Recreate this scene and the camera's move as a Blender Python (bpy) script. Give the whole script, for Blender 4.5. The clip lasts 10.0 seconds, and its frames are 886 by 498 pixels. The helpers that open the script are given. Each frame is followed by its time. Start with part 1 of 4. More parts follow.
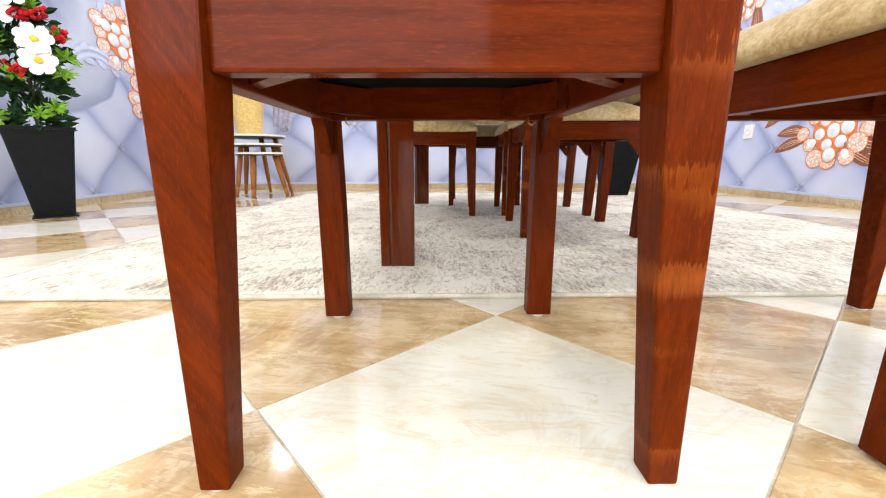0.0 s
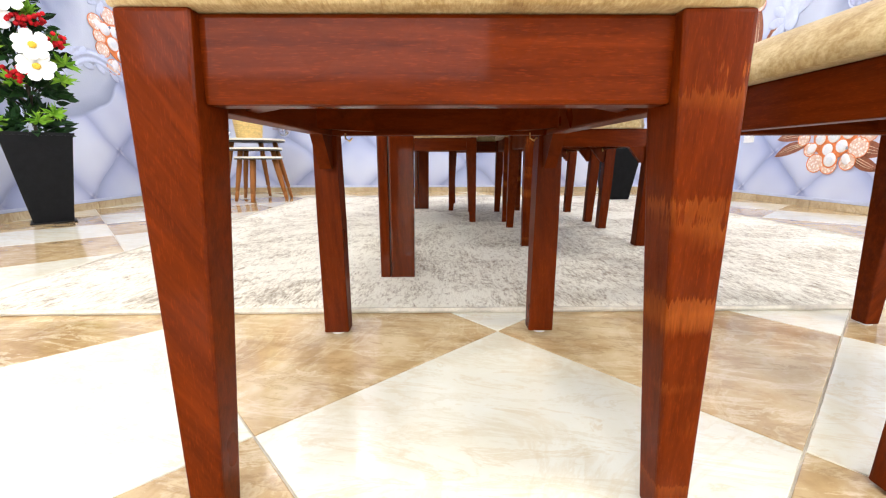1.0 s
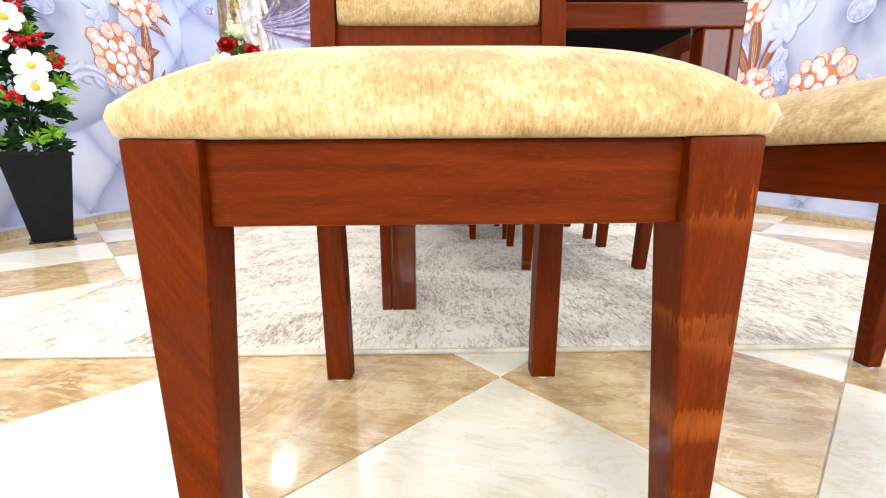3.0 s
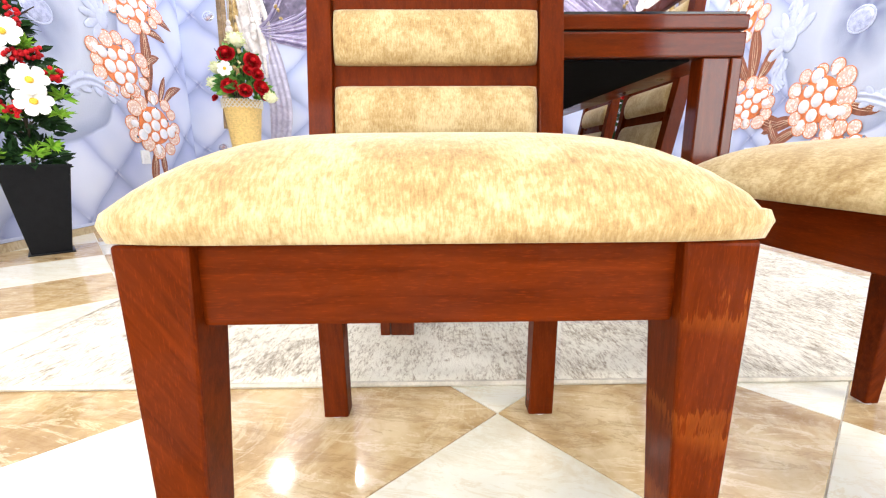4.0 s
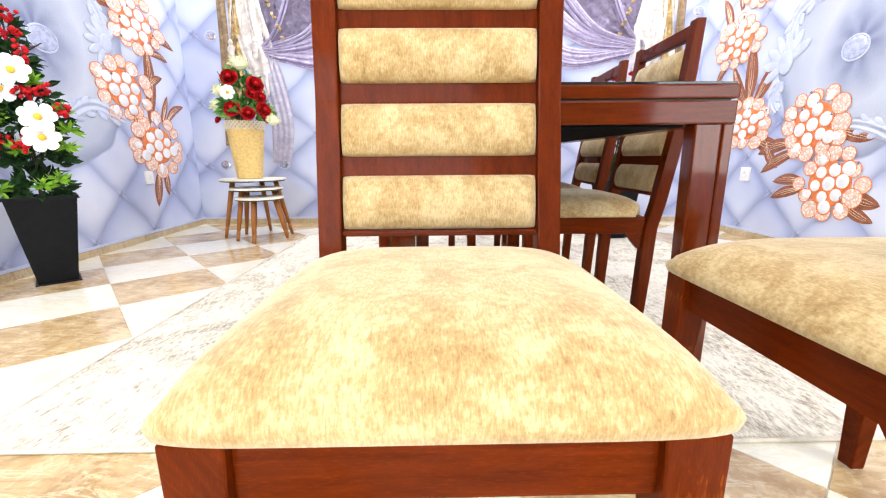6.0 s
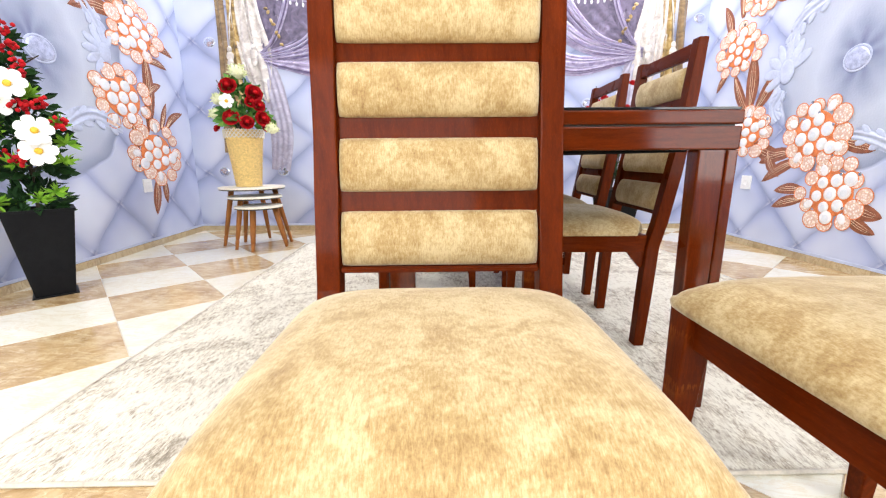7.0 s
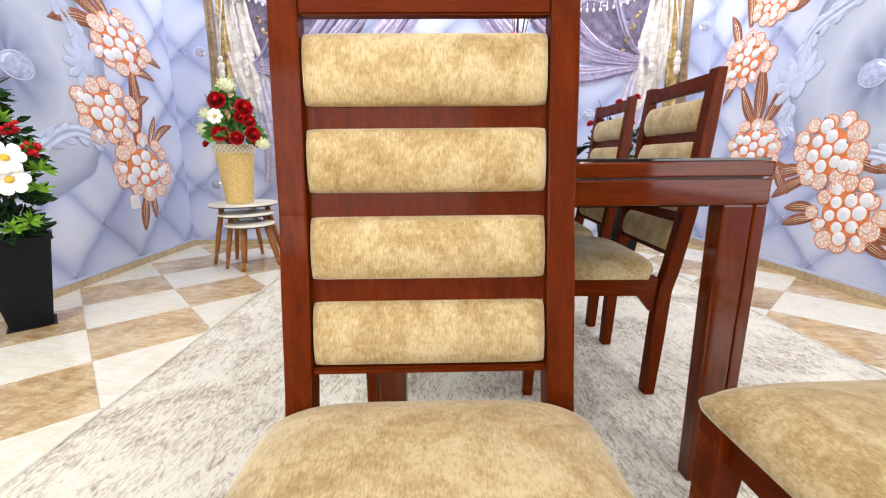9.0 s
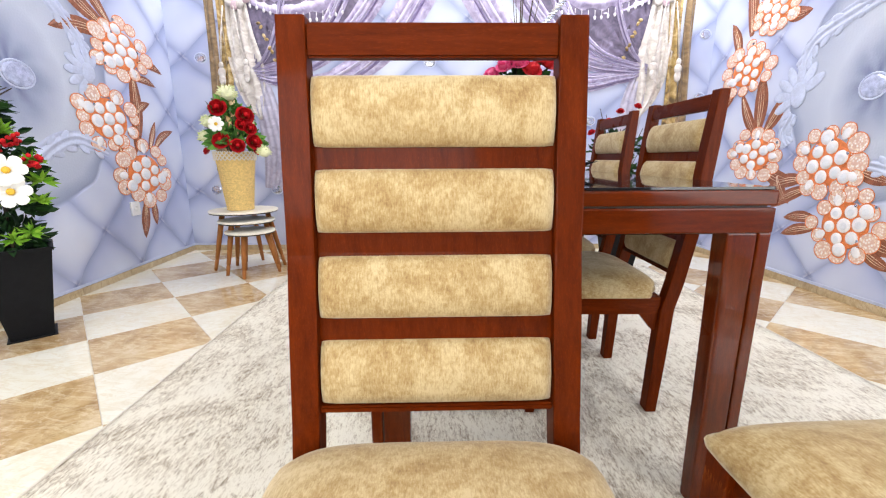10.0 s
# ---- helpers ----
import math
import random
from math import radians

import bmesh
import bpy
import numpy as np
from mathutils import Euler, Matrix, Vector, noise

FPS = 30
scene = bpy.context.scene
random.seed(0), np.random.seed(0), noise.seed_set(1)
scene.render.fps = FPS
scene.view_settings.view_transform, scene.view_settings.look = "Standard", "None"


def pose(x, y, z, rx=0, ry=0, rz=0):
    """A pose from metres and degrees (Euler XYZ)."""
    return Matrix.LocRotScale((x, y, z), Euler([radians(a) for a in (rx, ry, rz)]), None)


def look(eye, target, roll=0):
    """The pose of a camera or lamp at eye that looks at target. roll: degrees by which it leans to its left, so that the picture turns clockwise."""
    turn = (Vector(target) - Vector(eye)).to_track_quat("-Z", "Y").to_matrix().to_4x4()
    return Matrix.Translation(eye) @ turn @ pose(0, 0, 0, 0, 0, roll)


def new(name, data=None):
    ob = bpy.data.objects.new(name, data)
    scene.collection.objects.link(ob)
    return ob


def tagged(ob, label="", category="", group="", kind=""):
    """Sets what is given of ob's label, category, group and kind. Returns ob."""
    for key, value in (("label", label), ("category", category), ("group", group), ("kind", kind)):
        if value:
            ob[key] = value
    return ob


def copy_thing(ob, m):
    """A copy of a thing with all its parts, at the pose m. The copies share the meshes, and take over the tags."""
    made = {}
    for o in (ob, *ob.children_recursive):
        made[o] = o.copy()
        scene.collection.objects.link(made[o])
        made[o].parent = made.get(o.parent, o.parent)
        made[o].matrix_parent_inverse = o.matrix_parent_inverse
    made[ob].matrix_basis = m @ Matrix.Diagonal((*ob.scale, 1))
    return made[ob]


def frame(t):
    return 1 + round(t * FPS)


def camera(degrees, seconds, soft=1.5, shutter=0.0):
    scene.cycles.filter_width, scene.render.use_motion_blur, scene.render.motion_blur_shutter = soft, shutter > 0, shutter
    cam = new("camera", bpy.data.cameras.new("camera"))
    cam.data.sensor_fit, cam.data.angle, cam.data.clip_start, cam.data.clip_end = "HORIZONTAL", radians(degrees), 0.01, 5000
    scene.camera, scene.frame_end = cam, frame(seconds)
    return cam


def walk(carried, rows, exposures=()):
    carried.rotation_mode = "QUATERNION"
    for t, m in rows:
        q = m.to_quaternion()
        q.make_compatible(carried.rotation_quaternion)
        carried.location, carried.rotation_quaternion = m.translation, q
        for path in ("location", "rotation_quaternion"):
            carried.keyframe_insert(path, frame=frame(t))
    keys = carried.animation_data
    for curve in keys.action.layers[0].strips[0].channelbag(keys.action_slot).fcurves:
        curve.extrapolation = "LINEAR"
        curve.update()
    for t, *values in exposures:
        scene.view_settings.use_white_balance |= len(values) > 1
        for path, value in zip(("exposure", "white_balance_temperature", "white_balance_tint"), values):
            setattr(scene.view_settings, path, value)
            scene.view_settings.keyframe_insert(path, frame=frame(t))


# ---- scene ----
cam = camera(94.7, 10.0, soft=1.2)
PATH = [
    (0, (0.069, -0.016, 0.283), (-0.021, 1.934, -0.154), -0.2),
    (0.5, (0.068, -0.009, 0.29), (-0.021, 1.941, -0.145), -0.2),
    (1, (0.067, -0.002, 0.306), (-0.022, 1.949, -0.127), -0.2),
    (1.5, (0.063, 0.003, 0.323), (-0.024, 1.954, -0.109), -0.3),
    (2, (0.06, 0.008, 0.344), (-0.026, 1.959, -0.087), -0.3),
    (2.5, (0.06, 0.011, 0.363), (-0.025, 1.963, -0.067), -0.4),
    (4, (0.065, 0.032, 0.453), (-0.019, 1.982, 0.016), -0.3),
    (4.5, (0.066, 0.037, 0.495), (-0.019, 1.987, 0.059), -0.3),
    (5, (0.064, 0.036, 0.539), (-0.02, 1.986, 0.104), -0.3),
    (5.5, (0.062, 0.03, 0.568), (-0.022, 1.98, 0.133), -0.4),
    (7, (0.059, 0.057, 0.652), (-0.023, 2.008, 0.22), -0.4),
    (7.5, (0.063, 0.09, 0.676), (-0.018, 2.041, 0.244), -0.5),
    (8, (0.067, 0.13, 0.697), (-0.014, 2.081, 0.265), -0.4),
    (8.5, (0.068, 0.161, 0.726), (-0.011, 2.112, 0.291), -0.4),
    (9, (0.068, 0.187, 0.766), (-0.012, 2.137, 0.33), -0.5),
    (9.5, (0.065, 0.197, 0.797), (-0.011, 2.148, 0.36), -0.3),
    (10, (0.056, 0.197, 0.821), (-0.019, 2.148, 0.384), -0.3),
]
walk(cam, [(t, look(eye, target, roll)) for t, eye, target, roll in PATH],
     exposures=((0.0, 0.27), (2.5, 0.30), (4.5, 0.40), (5.5, 0.40), (7.5, 0.10), (10.0, -0.06)))

# ---- light ----
world = bpy.data.worlds.new("world")
scene.world = world
world.use_nodes = True
wn = world.node_tree
sky = wn.nodes.new("ShaderNodeTexSky")
sky.sky_type, sky.sun_disc = "NISHITA", False
sky.sun_elevation, sky.sun_rotation = radians(40), radians(200)
wn.links.new(sky.outputs[0], wn.nodes["Background"].inputs[0])
wn.nodes["Background"].inputs[1].default_value = 0.12

WX = -0.70   # middle of the assumed, unseen shop window
XL, XR, YB, YS, ZC = -2.40, 2.72, 3.98, -3.2, 2.75   # room: outer reach of walls and ceiling
# papered walls: the room stands a few degrees askew; local x runs along the wall, from its corner's value
WALL_W = pose(-2.0628, 0.0133, 0, 0, 0, 94.8)
WALL_E = pose(2.4404, 0.0101, 0, 0, 0, 94.1)
WALL_N = pose(-0.001, 3.8728, 0, 0, 0, 1.68)
WE, EE, N0, N1 = 3.803, 3.936, -2.381, 2.162   # corners along the west, east and north wall


def area_lamp(name, m, power, sx, sy, colour, shape="RECTANGLE"):
    d = bpy.data.lights.new(name, "AREA")
    d.shape, d.size, d.size_y, d.energy, d.color = shape, sx, sy, power, colour
    ob = new(name, d)
    ob.matrix_world = m
    return ob


# daylight lamps added at two unseen windows, behind and right of the camera
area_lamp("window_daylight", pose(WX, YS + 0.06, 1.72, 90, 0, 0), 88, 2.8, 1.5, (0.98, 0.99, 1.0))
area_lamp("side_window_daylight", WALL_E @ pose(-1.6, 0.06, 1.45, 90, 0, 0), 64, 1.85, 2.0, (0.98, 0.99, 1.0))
SPOTS = [(x, y) for y in (3.55, 1.75, -0.1, -1.9) for x in (-1.75, -1.0, 0.0, 1.0, 1.75) if not (y < 3 and abs(x) in (1.0,))]
for x, y in SPOTS:
    area_lamp("downlight_lamp", pose(x, y, ZC - 0.03), (12.4 if x > 0.5 else 7.8) * (1.15 if y > 3 else 1), 0.11, 0.11, (1.0, 0.985, 0.98), "DISK")

# ---- materials ----


class Mat:
    def __init__(self, name, rough=0.5, metal=0.0):
        self.m = bpy.data.materials.new(name)
        self.m.use_nodes = True
        self.t = self.m.node_tree
        self.b = self.t.nodes["Principled BSDF"]
        self.b.inputs["Roughness"].default_value = rough
        self.b.inputs["Metallic"].default_value = metal

    def node(self, kind, **kw):
        n = self.t.nodes.new(kind)
        for k, v in kw.items():
            n.inputs[k].default_value = v
        return n

    def link(self, a, b):
        self.t.links.new(a, b)

    def set(self, **kw):
        for k, v in kw.items():
            self.b.inputs[k.replace("_", " ")].default_value = v
        return self

    def coords(self, scale=(1, 1, 1), shift=True, turn=(0, 0, 0)):
        tc = self.node("ShaderNodeTexCoord")
        mp = self.node("ShaderNodeMapping")
        mp.inputs["Scale"].default_value = scale
        src = tc.outputs["Object"]
        if any(turn):
            rot = self.node("ShaderNodeVectorRotate")
            rot.rotation_type = "EULER_XYZ"
            rot.inputs["Rotation"].default_value = turn
            self.link(src, rot.inputs["Vector"])
            src = rot.outputs[0]
        self.link(src, mp.inputs["Vector"])
        if shift:
            oi = self.node("ShaderNodeObjectInfo")
            mul = self.node("ShaderNodeVectorMath")
            mul.operation = "SCALE"
            mul.inputs[0].default_value = (17.3, 9.1, 23.7)
            self.link(oi.outputs["Random"], mul.inputs["Scale"])
            self.link(mul.outputs[0], mp.inputs["Location"])
        return mp.outputs[0]

    def noise(self, vec, scale, detail=4.0, rough=0.55, distortion=0.0):
        n = self.node("ShaderNodeTexNoise", Scale=scale, Detail=detail, Roughness=rough, Distortion=distortion)
        self.link(vec, n.inputs["Vector"])
        return n.outputs["Fac"]

    def ramp(self, fac, stops):
        r = self.node("ShaderNodeValToRGB")
        e = r.color_ramp.elements
        while len(e) < len(stops):
            e.new(0.5)
        for el, (p, c) in zip(e, stops):
            el.position, el.color = p, (*c, 1) if len(c) == 3 else c
        self.link(fac, r.inputs[0])
        return r.outputs[0]

    def mix(self, fac, a, b, mode="MIX"):
        n = self.node("ShaderNodeMixRGB")
        n.blend_type = mode
        for v, s in ((fac, n.inputs[0]), (a, n.inputs[1]), (b, n.inputs[2])):
            if hasattr(v, "is_linked"):
                self.link(v, s)
            elif isinstance(v, (int, float)):
                s.default_value = v
            else:
                s.default_value = (*v, 1)
        return n.outputs[0]

    def math(self, op, a, b=0.0, clamp=False):
        n = self.node("ShaderNodeMath")
        n.operation, n.use_clamp = op, clamp
        for v, s in ((a, n.inputs[0]), (b, n.inputs[1])):
            if hasattr(v, "is_linked"):
                self.link(v, s)
            else:
                s.default_value = v
        return n.outputs[0]

    def colour(self, c):
        if hasattr(c, "is_linked"):
            self.link(c, self.b.inputs["Base Color"])
        else:
            self.b.inputs["Base Color"].default_value = (*c, 1)
        return self

    def rough(self, v):
        self.link(v, self.b.inputs["Roughness"])

    def bump(self, h, strength, dist=0.002):
        n = self.node("ShaderNodeBump", Strength=strength, Distance=dist)
        self.link(h, n.inputs["Height"])
        self.link(n.outputs[0], self.b.inputs["Normal"])


def plain(name, c, rough=0.5, metal=0.0, vary=0.25, scale=30.0, bump=0.0, **kw):
    """A plain painted or moulded surface with slight blotches."""
    m = Mat(name, rough, metal)
    v = m.coords()
    f = m.noise(v, scale)
    g = m.noise(v, scale * 7)
    f2 = m.mix(0.35, f, g)
    m.colour(m.ramp(f2, [(0.3, [k * (1 - vary) for k in c]), (0.7, [min(1, k * (1 + vary)) for k in c])]))
    if bump:
        m.bump(g, bump)
    m.set(**kw)
    return m.m


def wood(name, dark, light, axis="Z", rough=0.34, coat=0.10, slant=0.0, lines=0.5):
    """Lacquered wood: broad figure, fine grain and pale pores along one axis."""
    m = Mat(name, rough)
    sc = {"Z": (15, 15, 1.5), "X": (1.5, 15, 15), "Y": (15, 1.5, 15)}[axis]
    turn = (0, radians(slant), 0)
    big = m.noise(m.coords(sc, turn=turn), 2.2, 5, 0.6, 1.4)
    line = m.noise(m.coords([k * 3.2 for k in sc], turn=turn), 2.0, 4, 0.65, 0.6)
    fine = m.noise(m.coords([k * 9 for k in sc], turn=turn), 3.0, 3, 0.6)
    f = m.mix(0.18, m.mix(lines, big, line), fine)
    mid = [(a + b) / 2 for a, b in zip(dark, light)]
    c = m.ramp(f, [(0.24, dark), (0.5, mid), (0.76, light)])
    pores = m.ramp(m.noise(m.coords([k * 26 for k in sc]), 3.0, 2, 0.5), [(0.58, (0, 0, 0)), (0.68, (1, 1, 1))])
    c = m.mix(m.math("MULTIPLY", pores, 0.2), c, [k * 1.7 for k in light])
    m.colour(c)
    wear = m.noise(m.coords((3, 3, 3)), 2.0, 3)
    m.rough(m.ramp(wear, [(0.35, (rough * 0.75,) * 3), (0.7, (rough * 1.35,) * 3)]))
    m.bump(fine, 0.08, 0.001)
    m.set(Coat_Weight=coat, Coat_Roughness=0.08, Coat_IOR=1.45, Specular_IOR_Level=0.02)
    return m


DARK, LIGHT = (0.034, 0.0040, 0.0006), (0.152, 0.0222, 0.0022)
WOOD_Z = wood("mahogany_upright", DARK, LIGHT, "Z", slant=3).m
WOOD_SLANT = wood("mahogany_slant_cut", DARK, LIGHT, "Z", slant=33, lines=0.7).m
WOOD_X = wood("mahogany_across", DARK, LIGHT, "X").m
WOOD_Y = wood("mahogany_along", DARK, LIGHT, "Y").m
GLOSS_Z = wood("polished_mahogany_upright", DARK, LIGHT, "Z", coat=0.8, slant=3).m
GLOSS_X = wood("polished_mahogany_across", DARK, LIGHT, "X", coat=0.5).m


def chatter_wood():
    """Mahogany with ragged pale bands where the planer left its marks."""
    m = wood("mahogany_planed", DARK, LIGHT, "Z", slant=-4)
    base = m.b.inputs["Base Color"].links[0].from_socket
    tc = m.node("ShaderNodeTexCoord")
    sp = m.node("ShaderNodeSeparateXYZ")
    m.link(tc.outputs["Object"], sp.inputs[0])
    rag = m.noise(m.coords((160, 160, 12), False), 2.0, 3, 0.7)
    slow = m.noise(m.coords((1, 1, 9), False), 1.5, 2)
    v = m.math("ADD", m.math("MULTIPLY", sp.outputs[2], 13.0), m.math("ADD", m.math("MULTIPLY", rag, 0.55), m.math("MULTIPLY", slow, 2.2)))
    band = m.ramp(m.math("FRACT", v), [(0.0, (0, 0, 0)), (0.62, (0, 0, 0)), (0.97, (1, 1, 1)), (1.0, (0, 0, 0))])
    patch = m.ramp(m.noise(m.coords((3, 3, 8), False), 1.8, 2), [(0.42, (0, 0, 0)), (0.62, (1, 1, 1))])
    m.colour(m.mix(m.math("MULTIPLY", m.math("MULTIPLY", band, patch), 0.6), base, (0.34, 0.088, 0.014)))
    return m.m


WOOD_WORN = chatter_wood()
WALNUT = wood("walnut_leg", (0.19, 0.065, 0.018), (0.46, 0.19, 0.06), "Z", 0.35, 0.2).m


def velvet():
    """Brushed velour: cloudy pile, mottles and short strokes along the nap."""
    m = Mat("beige_velour", 0.85)
    v = m.coords((1, 1, 1))
    blot = m.noise(v, 13, 4, 0.6, 0.8)
    mid = m.noise(v, 85, 5, 0.78)
    nap = m.noise(m.coords((150, 42, 42)), 3, 3, 0.7)
    f = m.mix(0.30, m.mix(0.42, blot, mid), nap)
    c = m.ramp(f, [(0.35, (0.235, 0.132, 0.045)), (0.46, (0.375, 0.255, 0.104)), (0.58, (0.56, 0.445, 0.245))])
    stroke = m.ramp(m.noise(m.coords((230, 36, 36)), 2.2, 2, 0.5), [(0.60, (0, 0, 0)), (0.70, (1, 1, 1))])
    m.colour(m.mix(m.math("MULTIPLY", stroke, 0.42), c, (0.27, 0.165, 0.06)))
    m.bump(m.mix(0.5, nap, mid), 0.5, 0.002)
    m.set(Sheen_Weight=0.5, Sheen_Roughness=0.4, Sheen_Tint=(1, 0.92, 0.75, 1))
    return m.m


VELVET = velvet()


def marble(name, stops, streak):
    m = Mat(name, 0.09)
    v = m.coords((1.0, 1.0, 1.0))
    a = m.noise(v, 3.2, 9, 0.62, 1.2)
    b = m.noise(v, 13, 6, 0.7, 0.6)
    c = m.ramp(m.mix(0.32, a, b), stops)
    veins = m.noise(m.coords((1.0, 1.2, 1.0)), 3.4, 8, 0.66, 1.2)
    line = m.ramp(veins, [(0.465, (0, 0, 0)), (0.5, (1, 1, 1)), (0.52, (0, 0, 0))])
    cloud = m.ramp(m.noise(v, 3.0, 5, 0.6, 0.8), [(0.56, (0, 0, 0)), (0.68, (1, 1, 1))])
    c = m.mix(m.math("MULTIPLY", cloud, 0.55), c, stops[-1][1])
    c = m.mix(m.math("MULTIPLY", line, 0.35), c, streak)
    run = m.noise(m.coords((1.0, 4.2, 1.0), turn=(0, 0, radians(52))), 5.5, 11, 0.74, 0.9)
    pale = m.ramp(run, [(0.545, (0, 0, 0)), (0.58, (1, 1, 1)), (0.62, (0.1, 0.1, 0.1))])
    deep = m.ramp(run, [(0.39, (0.15, 0.15, 0.15)), (0.425, (1, 1, 1)), (0.455, (0, 0, 0))])
    c = m.mix(m.math("MULTIPLY", pale, 0.6), c, streak)
    m.colour(m.mix(m.math("MULTIPLY", deep, 0.5), c, stops[0][1]))
    m.rough(m.ramp(b, [(0.3, (0.05,) * 3), (0.75, (0.14,) * 3)]))
    m.bump(b, 0.03, 0.001)
    m.set(Specular_IOR_Level=0.55)
    return m.m


CREAM = marble("cream_marble", [(0.3, (0.69, 0.61, 0.43)), (0.45, (0.81, 0.78, 0.65)), (0.66, (0.85, 0.85, 0.77))], (0.70, 0.59, 0.39))
BROWN = marble("brown_marble", [(0.36, (0.32, 0.19, 0.078)), (0.5, (0.53, 0.37, 0.185)), (0.64, (0.70, 0.56, 0.345))], (0.80, 0.68, 0.46))
SKIRT = marble("skirting_marble", [(0.3, (0.36, 0.26, 0.14)), (0.5, (0.52, 0.41, 0.25)), (0.7, (0.64, 0.54, 0.37))], (0.3, 0.2, 0.1))
GROUT = plain("grout", (0.68, 0.63, 0.54), 0.9)


def rug_mat():
    """Worn woven rug: pale pile with taupe pattern showing through in streaks and patches."""
    m = Mat("distressed_rug", 0.95)
    v = m.coords((1, 1, 1), False)
    big = m.noise(v, 2.3, 6, 0.7, 1.4)
    pat = m.noise(m.coords((7, 3.0, 1), False), 5.0, 8, 0.78, 1.2)
    streak = m.noise(m.coords((30, 7, 1), False), 3.0, 6, 0.8, 0.5)
    thread = m.noise(m.coords((95, 26, 1), False), 2.0, 4, 0.8)
    f = m.mix(0.26, m.mix(0.32, m.mix(0.5, big, pat), streak), thread)
    m.colour(m.ramp(f, [(0.395, (0.225, 0.185, 0.137)), (0.445, (0.37, 0.315, 0.242)), (0.48, (0.60, 0.545, 0.44)), (0.517, (0.80, 0.765, 0.655))]))
    m.bump(m.mix(0.3, thread, streak), 0.9, 0.005)
    return m.m


RUG = rug_mat()


def quilt(name, u0, z0, du, dz, panel=None):
    """Wallpaper printed with a buttoned lilac quilt: soft diamonds, pinched at the
    buttons; panel (along, up, half width, half height) is a large puff round one button."""
    m = Mat(name, 0.42)
    tc = m.node("ShaderNodeTexCoord")
    sp = m.node("ShaderNodeSeparateXYZ")
    m.link(tc.outputs["Object"], sp.inputs[0])
    flat = m.coords((1, 1, 1), False)
    warp = m.math("SUBTRACT", m.noise(flat, 2.4, 2), 0.5)
    fine = m.math("SUBTRACT", m.noise(flat, 7.0, 3), 0.5)
    u = m.math("DIVIDE", m.math("SUBTRACT", sp.outputs[0], u0), du)
    w = m.math("DIVIDE", m.math("SUBTRACT", sp.outputs[2], z0), dz)
    w = m.math("ADD", w, m.math("MULTIPLY", warp, 0.16))
    u = m.math("ADD", u, m.math("MULTIPLY", fine, 0.05))
    d, g = [], []
    for op in ("ADD", "SUBTRACT"):
        fr = m.math("FRACT", m.math(op, u, w))
        g.append(fr)
        d.append(m.math("MULTIPLY", m.math("ABSOLUTE", m.math("SUBTRACT", fr, 0.5)), 2.0))   # 1 at a crease
    puff = m.math("MULTIPLY", m.math("SUBTRACT", 1.0, m.math("POWER", d[0], 5.0)), m.math("SUBTRACT", 1.0, m.math("POWER", d[1], 5.0)))
    cloud = m.noise(flat, 1.3, 3, 0.5)
    tone = m.math("ADD", m.math("MULTIPLY", puff, 0.34), m.math("MULTIPLY", cloud, 0.66))
    tone = m.math("ADD", tone, m.math("MULTIPLY", m.math("SUBTRACT", g[1], 0.5), 0.22))   # each puff is printed lit from one side
    base = m.ramp(tone, [(0.25, (0.26, 0.30, 0.50)), (0.5, (0.40, 0.455, 0.67)), (0.8, (0.66, 0.71, 0.85))])
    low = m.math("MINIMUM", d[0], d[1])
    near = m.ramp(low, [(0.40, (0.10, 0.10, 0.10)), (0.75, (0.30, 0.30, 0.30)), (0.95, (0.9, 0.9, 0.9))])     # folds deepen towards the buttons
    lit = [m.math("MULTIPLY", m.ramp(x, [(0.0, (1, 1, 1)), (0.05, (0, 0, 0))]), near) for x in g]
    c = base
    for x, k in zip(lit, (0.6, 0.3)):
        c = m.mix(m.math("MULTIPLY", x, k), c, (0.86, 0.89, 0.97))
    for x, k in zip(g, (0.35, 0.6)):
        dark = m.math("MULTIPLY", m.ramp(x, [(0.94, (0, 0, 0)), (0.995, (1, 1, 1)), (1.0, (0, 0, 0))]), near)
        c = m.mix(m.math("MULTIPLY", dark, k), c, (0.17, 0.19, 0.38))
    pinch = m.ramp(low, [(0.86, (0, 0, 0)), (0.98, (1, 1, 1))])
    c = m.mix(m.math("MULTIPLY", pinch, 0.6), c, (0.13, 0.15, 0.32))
    height = puff
    if panel:
        pa, pz, pu, pw = panel
        x = m.math("DIVIDE", m.math("SUBTRACT", sp.outputs[0], pa), pu)
        y = m.math("DIVIDE", m.math("SUBTRACT", sp.outputs[2], pz), pw)
        x2 = m.math("ADD", x, m.math("MULTIPLY", warp, 0.4))
        rad = m.math("SQRT", m.math("ADD", m.math("MULTIPLY", x2, x2), m.math("MULTIPLY", y, y)))
        ang = m.math("ARCTAN2", y, x)
        ray = m.math("SINE", m.math("ADD", m.math("MULTIPLY", ang, 7.0), m.math("MULTIPLY", fine, 6.0)))
        ray = m.math("MULTIPLY", m.math("MULTIPLY", ray, 0.10), m.ramp(rad, [(0.14, (1, 1, 1)), (0.45, (0, 0, 0))]))
        swell = m.math("MULTIPLY", m.ramp(rad, [(0.1, (0, 0, 0)), (0.5, (1, 1, 1)), (0.85, (0.75, 0.75, 0.75)), (1.0, (0.1, 0.1, 0.1))]), 0.55)
        inner = m.math("ADD", m.math("ADD", swell, ray), m.math("MULTIPLY", cloud, 0.35))
        pc = m.ramp(inner, [(0.1, (0.17, 0.20, 0.34)), (0.45, (0.34, 0.385, 0.52)), (0.8, (0.58, 0.63, 0.73))])
